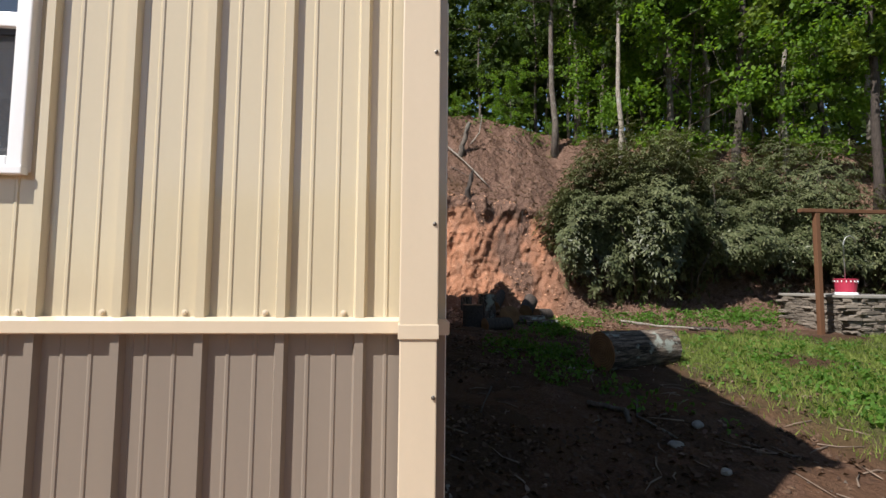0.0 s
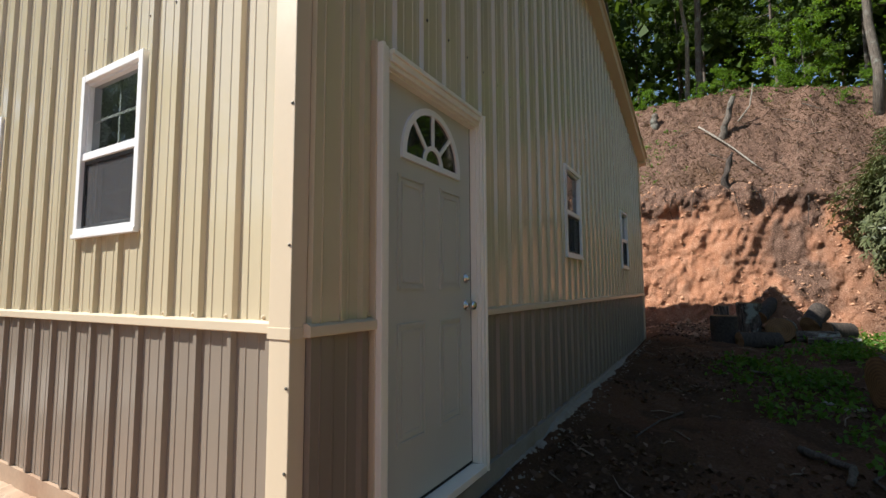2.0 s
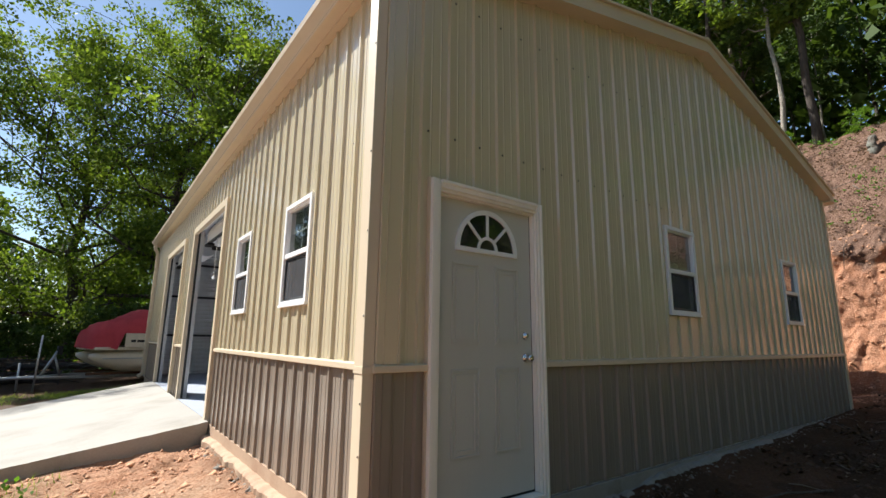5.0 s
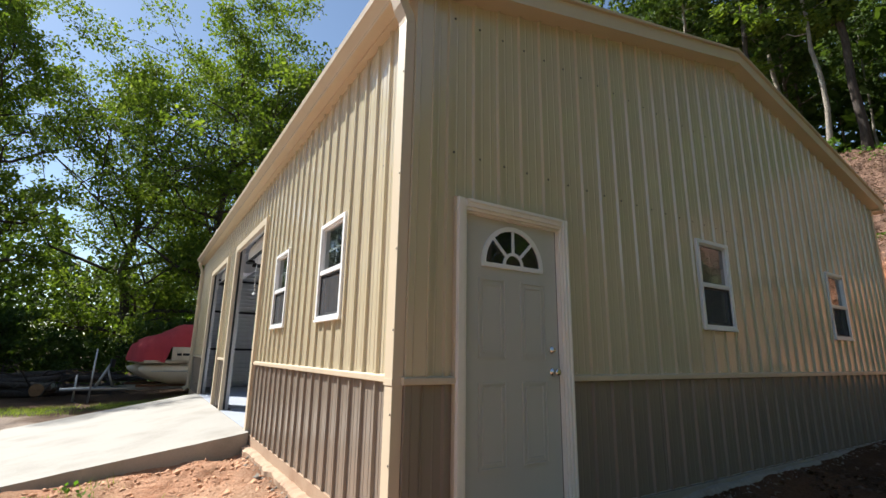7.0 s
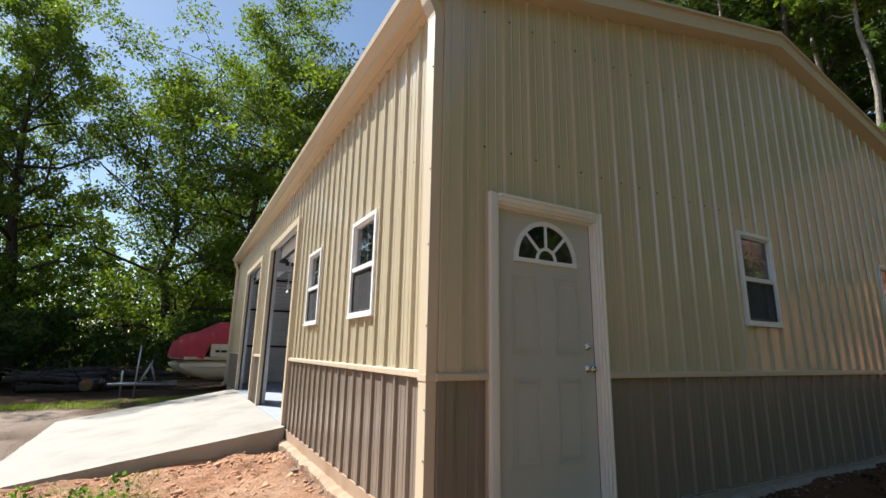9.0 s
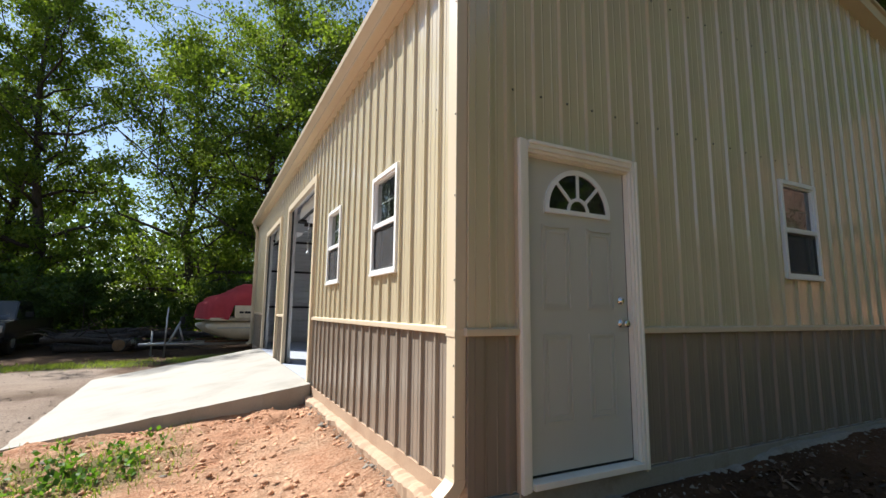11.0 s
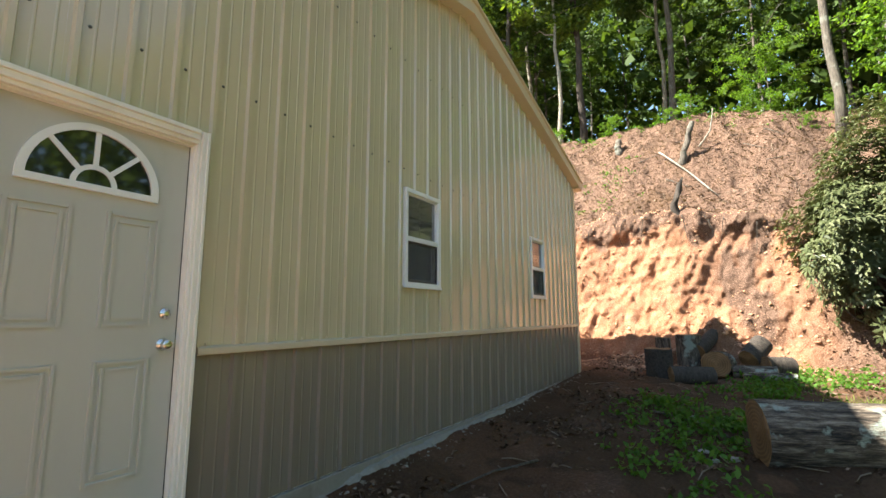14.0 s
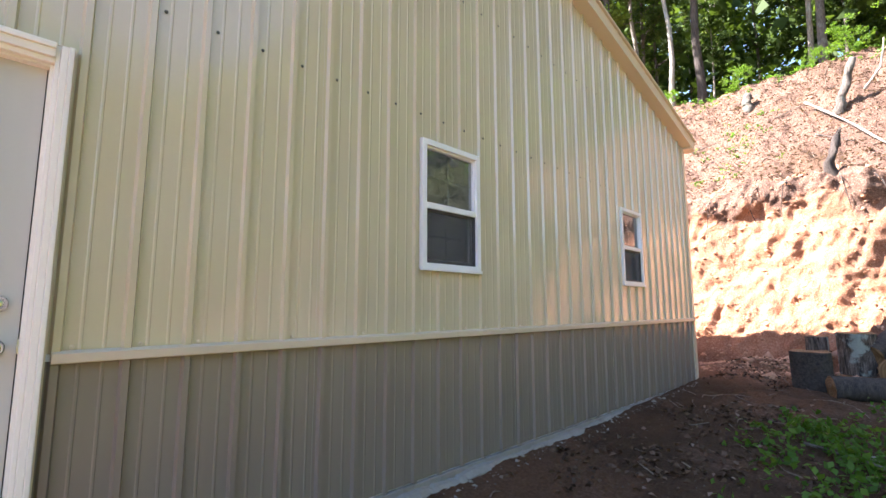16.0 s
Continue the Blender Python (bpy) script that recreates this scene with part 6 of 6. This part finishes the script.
for n, (x, y, rx, ry, h, w) in enumerate([(11.0, -5.2, 1.3, 1.35, 4.0, 3600), (10.9, -6.7, 1.4, 1.35, 4.2, 3600), (11.6, -9.0, 1.5, 1.5, 2.3, 2000), (12.4, -7.4, 1.5, 1.6, 3.2, 2000), (11.6, -10.8, 1.5, 1.5, 3.0, 2000),
                                            (12.9, -9.9, 1.5, 1.7, 3.0, 1600), (11.4, -12.8, 1.5, 1.6, 2.9, 1600), (12.2, -5.0, 0.9, 0.9, 1.7, 900), (13.0, -12.6, 1.6, 1.6, 3.0, 1300), (10.6, -14.8, 1.5, 1.6, 2.8, 1200)]):
    shrub(x, y, rx, ry, h, 200 + n, w)


# ---- grass, weeds, litter, clods ----
def scatter(rng, n, x0, x1, y0, y1, keep):
    x, y = rng.uniform(x0, x1, n), rng.uniform(y0, y1, n)
    k = keep(x, y)
    return x[k], y[k]


def grass_blades():
    rng = np.random.default_rng(61)

    def lawn(x, y):
        n1, n2 = rough_noise(x, y, 0.7, 4, 31), rough_noise(x, y, 2.5, 3, 33)
        d = smooth01(-y, 3.2, 4.6) * smooth01(x, 0.5, 2.2) * (1 - smooth01(x, 7.6, 8.6)) * smooth01(n1 + n2 * 0.5, -0.40, 0.0)
        return rng.uniform(0, 1, len(x)) < d

    def strip(x, y):
        n2 = rough_noise(x, y, 2.5, 3, 33)
        return rng.uniform(0, 1, len(x)) < smooth01(y, 12.0, 12.9) * (1 - smooth01(y, 13.6, 14.6)) * smooth01(n2, -0.35, 0.1)

    def verge(x, y):
        n2 = rough_noise(x, y, 2.5, 3, 33)
        return rng.uniform(0, 1, len(x)) < np.exp(-(((x + 2.22) / 0.7) ** 2 + ((y - 3.15) / 0.7) ** 2)) * smooth01(n2, -0.3, 0.3)

    for name, area, n, size, label in (("lawn_grass", (1, 10, -15, -3, lawn), 110000, 0.065, "patchy mown lawn grass"), ("strip_grass", (-12, 0.4, 10.5, 14.8, strip), 26000, 0.075, "rough strip of grass beyond the ramp"),
                                       ("verge_grass", (-4.6, -0.8, 0.2, 4.3, verge), 16000, 0.05, "small tufts of grass beside the ramp")):
        x, y = scatter(rng, n, *area)
        z = ground_parts(x, y)[0]
        n = len(x)
        a = rng.uniform(0, 6.28, n)
        h = size * rng.uniform(0.5, 1.5, n)
        lean = rng.normal(size=(n, 2)) * 0.45
        w = 0.004 + 0.05 * h
        b0 = np.stack([x - np.cos(a) * w, y - np.sin(a) * w, z - 0.01], 1)
        b1 = np.stack([x + np.cos(a) * w, y + np.sin(a) * w, z - 0.01], 1)
        t = np.stack([x + lean[:, 0] * h, y + lean[:, 1] * h, z + h], 1)
        tagged(quads_mesh(name, np.stack([b0, b1, t], 1), 3, M_GRASS), label, "grass", kind="stuff")


grass_blades()


def weeds():
    rng = np.random.default_rng(62)
    cs = []
    patches = [(6.6, -1.75, 0.8, 0.45, 130), (8.6, -2.9, 1.2, 0.5, 190), (6.0, -2.3, 0.6, 0.3, 70), (5.0, -1.9, 0.7, 0.4, 70), (9.6, -3.6, 0.8, 0.7, 120), (9.6, -5.6, 0.5, 1.2, 160), (9.7, -8.0, 0.5, 1.8, 330), (9.9, -10.5, 0.5, 1.6, 200),
               (4.3, -5.5, 1.6, 1.4, 220), (6.5, -6.5, 1.6, 1.8, 220), (3.0, -4.6, 0.8, 0.6, 90), (4.0, -2.4, 0.9, 0.4, 40), (13.6, 0.4, 0.8, 1.0, 25), (14.6, 0.2, 0.5, 1.0, 25), (-2.22, 3.15, 0.6, 0.6, 60), (17.0, 2.0, 0.5, 5.0, 300), (16.8, -4.0, 0.5, 3.0, 120)]
    for px, py, sx, sy, n in patches:
        x, y = px + rng.normal(size=n) * sx * 0.6, py + rng.normal(size=n) * sy * 0.6
        z = ground_parts(x, y)[0]
        for a, b, c in zip(x, y, z):
            if rng.uniform() < 0.4:
                continue
            m = rng.integers(8, 15)
            hh = rng.uniform(0.05, 0.17)
            p = np.stack([a + rng.normal(size=m) * 0.055, b + rng.normal(size=m) * 0.055, c + rng.uniform(0.01, 1, m) * hh], 1)
            cs.append(p)
    cs = np.concatenate(cs)
    tagged(quads_mesh("weeds", leaf_corners(rng, cs, 0.065, 0.042, 0.15, 2.0), 4, M_WEED), "low broad-leaved weeds in clumps", "weeds", kind="stuff")
    n = 46000
    x, y = scatter(rng, n, 9.0, 17.5, -15, 6, lambda x, y: (ground_parts(x, y)[2] > 0.5) | ((y < -4) & (x < 11)))
    x2, y2 = scatter(rng, 700, 0.3, 10.5, -5.0, -0.15, lambda x, y: rough_noise(x, y, 1.3, 3, 71) > -0.05)
    x, y = np.concatenate([x, x2]), np.concatenate([y, y2])
    z = ground_parts(x, y)[0] + 0.012
    d = rng.normal(size=(len(x), 3)) * (1, 1, 0.3)
    d /= np.linalg.norm(d, axis=1)[:, None]
    tagged(quads_mesh("leaf_litter", leaf_corners(rng, np.stack([x, y, z], 1), 0.058, 0.036, 0.3, 2.5, d), 4, M_DRY), "dry brown fallen leaves on the soil", "leaf litter", kind="stuff")


weeds()


def path_leaves():
    """Damp brown leaves trodden into the path and caught along the wall."""
    rng = np.random.default_rng(64)
    x, y = scatter(rng, 9000, 0.3, 10.4, -5.0, -0.12, lambda x, y: rough_noise(x, y, 0.9, 3, 72) + 0.25 * np.exp(-np.abs(y) / 0.4) > 0.02)
    z = ground_parts(x, y)[0] + 0.01
    d = rng.normal(size=(len(x), 3)) * (1, 1, 0.25)
    d /= np.linalg.norm(d, axis=1)[:, None]
    tagged(quads_mesh("trodden_leaves", leaf_corners(rng, np.stack([x, y, z], 1), 0.055, 0.038, 0.3, 2.2, d), 4, M_BROWNLEAF), "damp brown leaves trodden into the dirt", "leaf litter", kind="stuff")


path_leaves()


def clods():
    rng = np.random.default_rng(63)
    base = np.array([(1, 0, 0), (-1, 0, 0), (0, 1, 0), (0, -1, 0), (0, 0, 1), (0, 0, -1)], float)
    tri = np.array([(0, 2, 4), (2, 1, 4), (1, 3, 4), (3, 0, 4), (2, 0, 5), (1, 2, 5), (3, 1, 5), (0, 3, 5)])

    def lumps(name, x, y, lo, hi, mat, label):
        z, face = ground_parts(x, y)[:2]
        x = x + face * bank_push(y, z)
        n = len(x)
        s = lo * (hi / lo) ** (rng.uniform(0, 1, n) ** 3.5)
        v = base[None] * rng.uniform(0.5, 1.25, (n, 6, 1)) + rng.normal(size=(n, 6, 3)) * 0.22
        v *= (s[:, None] * np.array((1, 1, 0.7)))[:, None, :]
        v += np.stack([x, y, z - s * 0.05], 1)[:, None, :]
        me = bpy.data.meshes.new(name)
        idx = (tri[None] + (np.arange(n) * 6)[:, None, None]).reshape(-1, 3).astype(np.int32)
        me.vertices.add(n * 6)
        me.vertices.foreach_set("co", v.astype(np.float32).ravel())
        me.loops.add(idx.size)
        me.loops.foreach_set("vertex_index", idx.ravel())
        me.polygons.add(len(idx))
        me.polygons.foreach_set("loop_start", np.arange(0, idx.size, 3, dtype=np.int32))
        me.materials.append(mat)
        me.update(calc_edges=True)
        tagged(new(name, me), label, "soil", kind="stuff")

    x, y = scatter(rng, 30000, -4.4, -0.1, -3.0, 4.15, lambda x, y: rough_noise(x, y, 1.6, 3, 81) > -0.2)
    lumps("clay_crumbs", x, y, 0.003, 0.05, M_CLOD, "crumbled orange clay beside the foundation")
    x, y = scatter(rng, 9000, 9.6, 12.3, -4.6, 3, lambda x, y: rough_noise(x, y, 1.1, 3, 82) > -0.15)
    lumps("clay_rubble", x, y, 0.008, 0.06, M_CLOD, "clay rubble on the cut bank")
    x, y = scatter(rng, 420, 9.5, 10.9, -3.5, -0.4, lambda x, y: x > 0)
    lumps("spoil_clods", x, y, 0.03, 0.15, M_CLOD, "broken clay clods heaped at the foot of the bank")
    x, y = scatter(rng, 4200, 0.2, 10.8, -4.2, -0.08, lambda x, y: rough_noise(x, y, 0.9, 3, 83) > -0.15)
    lumps("path_pebbles", x, y, 0.003, 0.018, M_PEBBLE, "small stones in the dirt path")
    x, y = scatter(rng, 6000, 0.2, 10.8, -4.6, -0.1, lambda x, y: rough_noise(x, y, 1.4, 3, 85) > -0.05)
    lumps("dirt_crumbs", x, y, 0.005, 0.045, M_DIRTCLOD, "crumbs of brown dirt on the path")
    x, y = scatter(rng, 3500, -9, -3.3, 2, 12, lambda x, y: rough_noise(x, y, 0.9, 3, 84) > -0.3)
    lumps("gravel", x, y, 0.006, 0.03, M_PEBBLE, "gravel on the track")
    # grey lumps of broken concrete along the footing
    y = rng.uniform(0.3, 4.2, 90)
    lumps("concrete_rubble", -0.10 + rng.normal(size=90) * 0.025, y, 0.012, 0.05, M_RUBBLE, "broken grey concrete along the footing")
    x, y = scatter(rng, 380, 0.3, 8.6, -0.16, -0.05, lambda x, y: x > 0)
    lumps("slab_rubble", x, y, 0.006, 0.035, M_RUBBLE, "concrete crumbs along the foot of the wall")
    runs = []
    for n in range(420):
        a, b = (rng.uniform(0.5, 10), rng.uniform(-4, -0.2)) if n < 150 else (rng.uniform(12.4, 17), rng.uniform(-9, 4))
        d = rng.normal(size=2)
        d *= rng.uniform(0.1, 0.4) / np.linalg.norm(d)
        runs.append(([(a, b, ground_z(a, b) + 0.012), (a + d[0] * 0.5, b + d[1] * 0.5 + 0.02, ground_z(a + d[0] * 0.5, b + d[1] * 0.5) + 0.02), (a + d[0], b + d[1], ground_z(a + d[0], b + d[1]) + 0.01)], [0.007, 0.006, 0.003], 4))
    tagged(tubes_mesh("twigs", runs, M_TWIG), "dry twigs scattered on the soil", "twigs", kind="stuff")


clods()
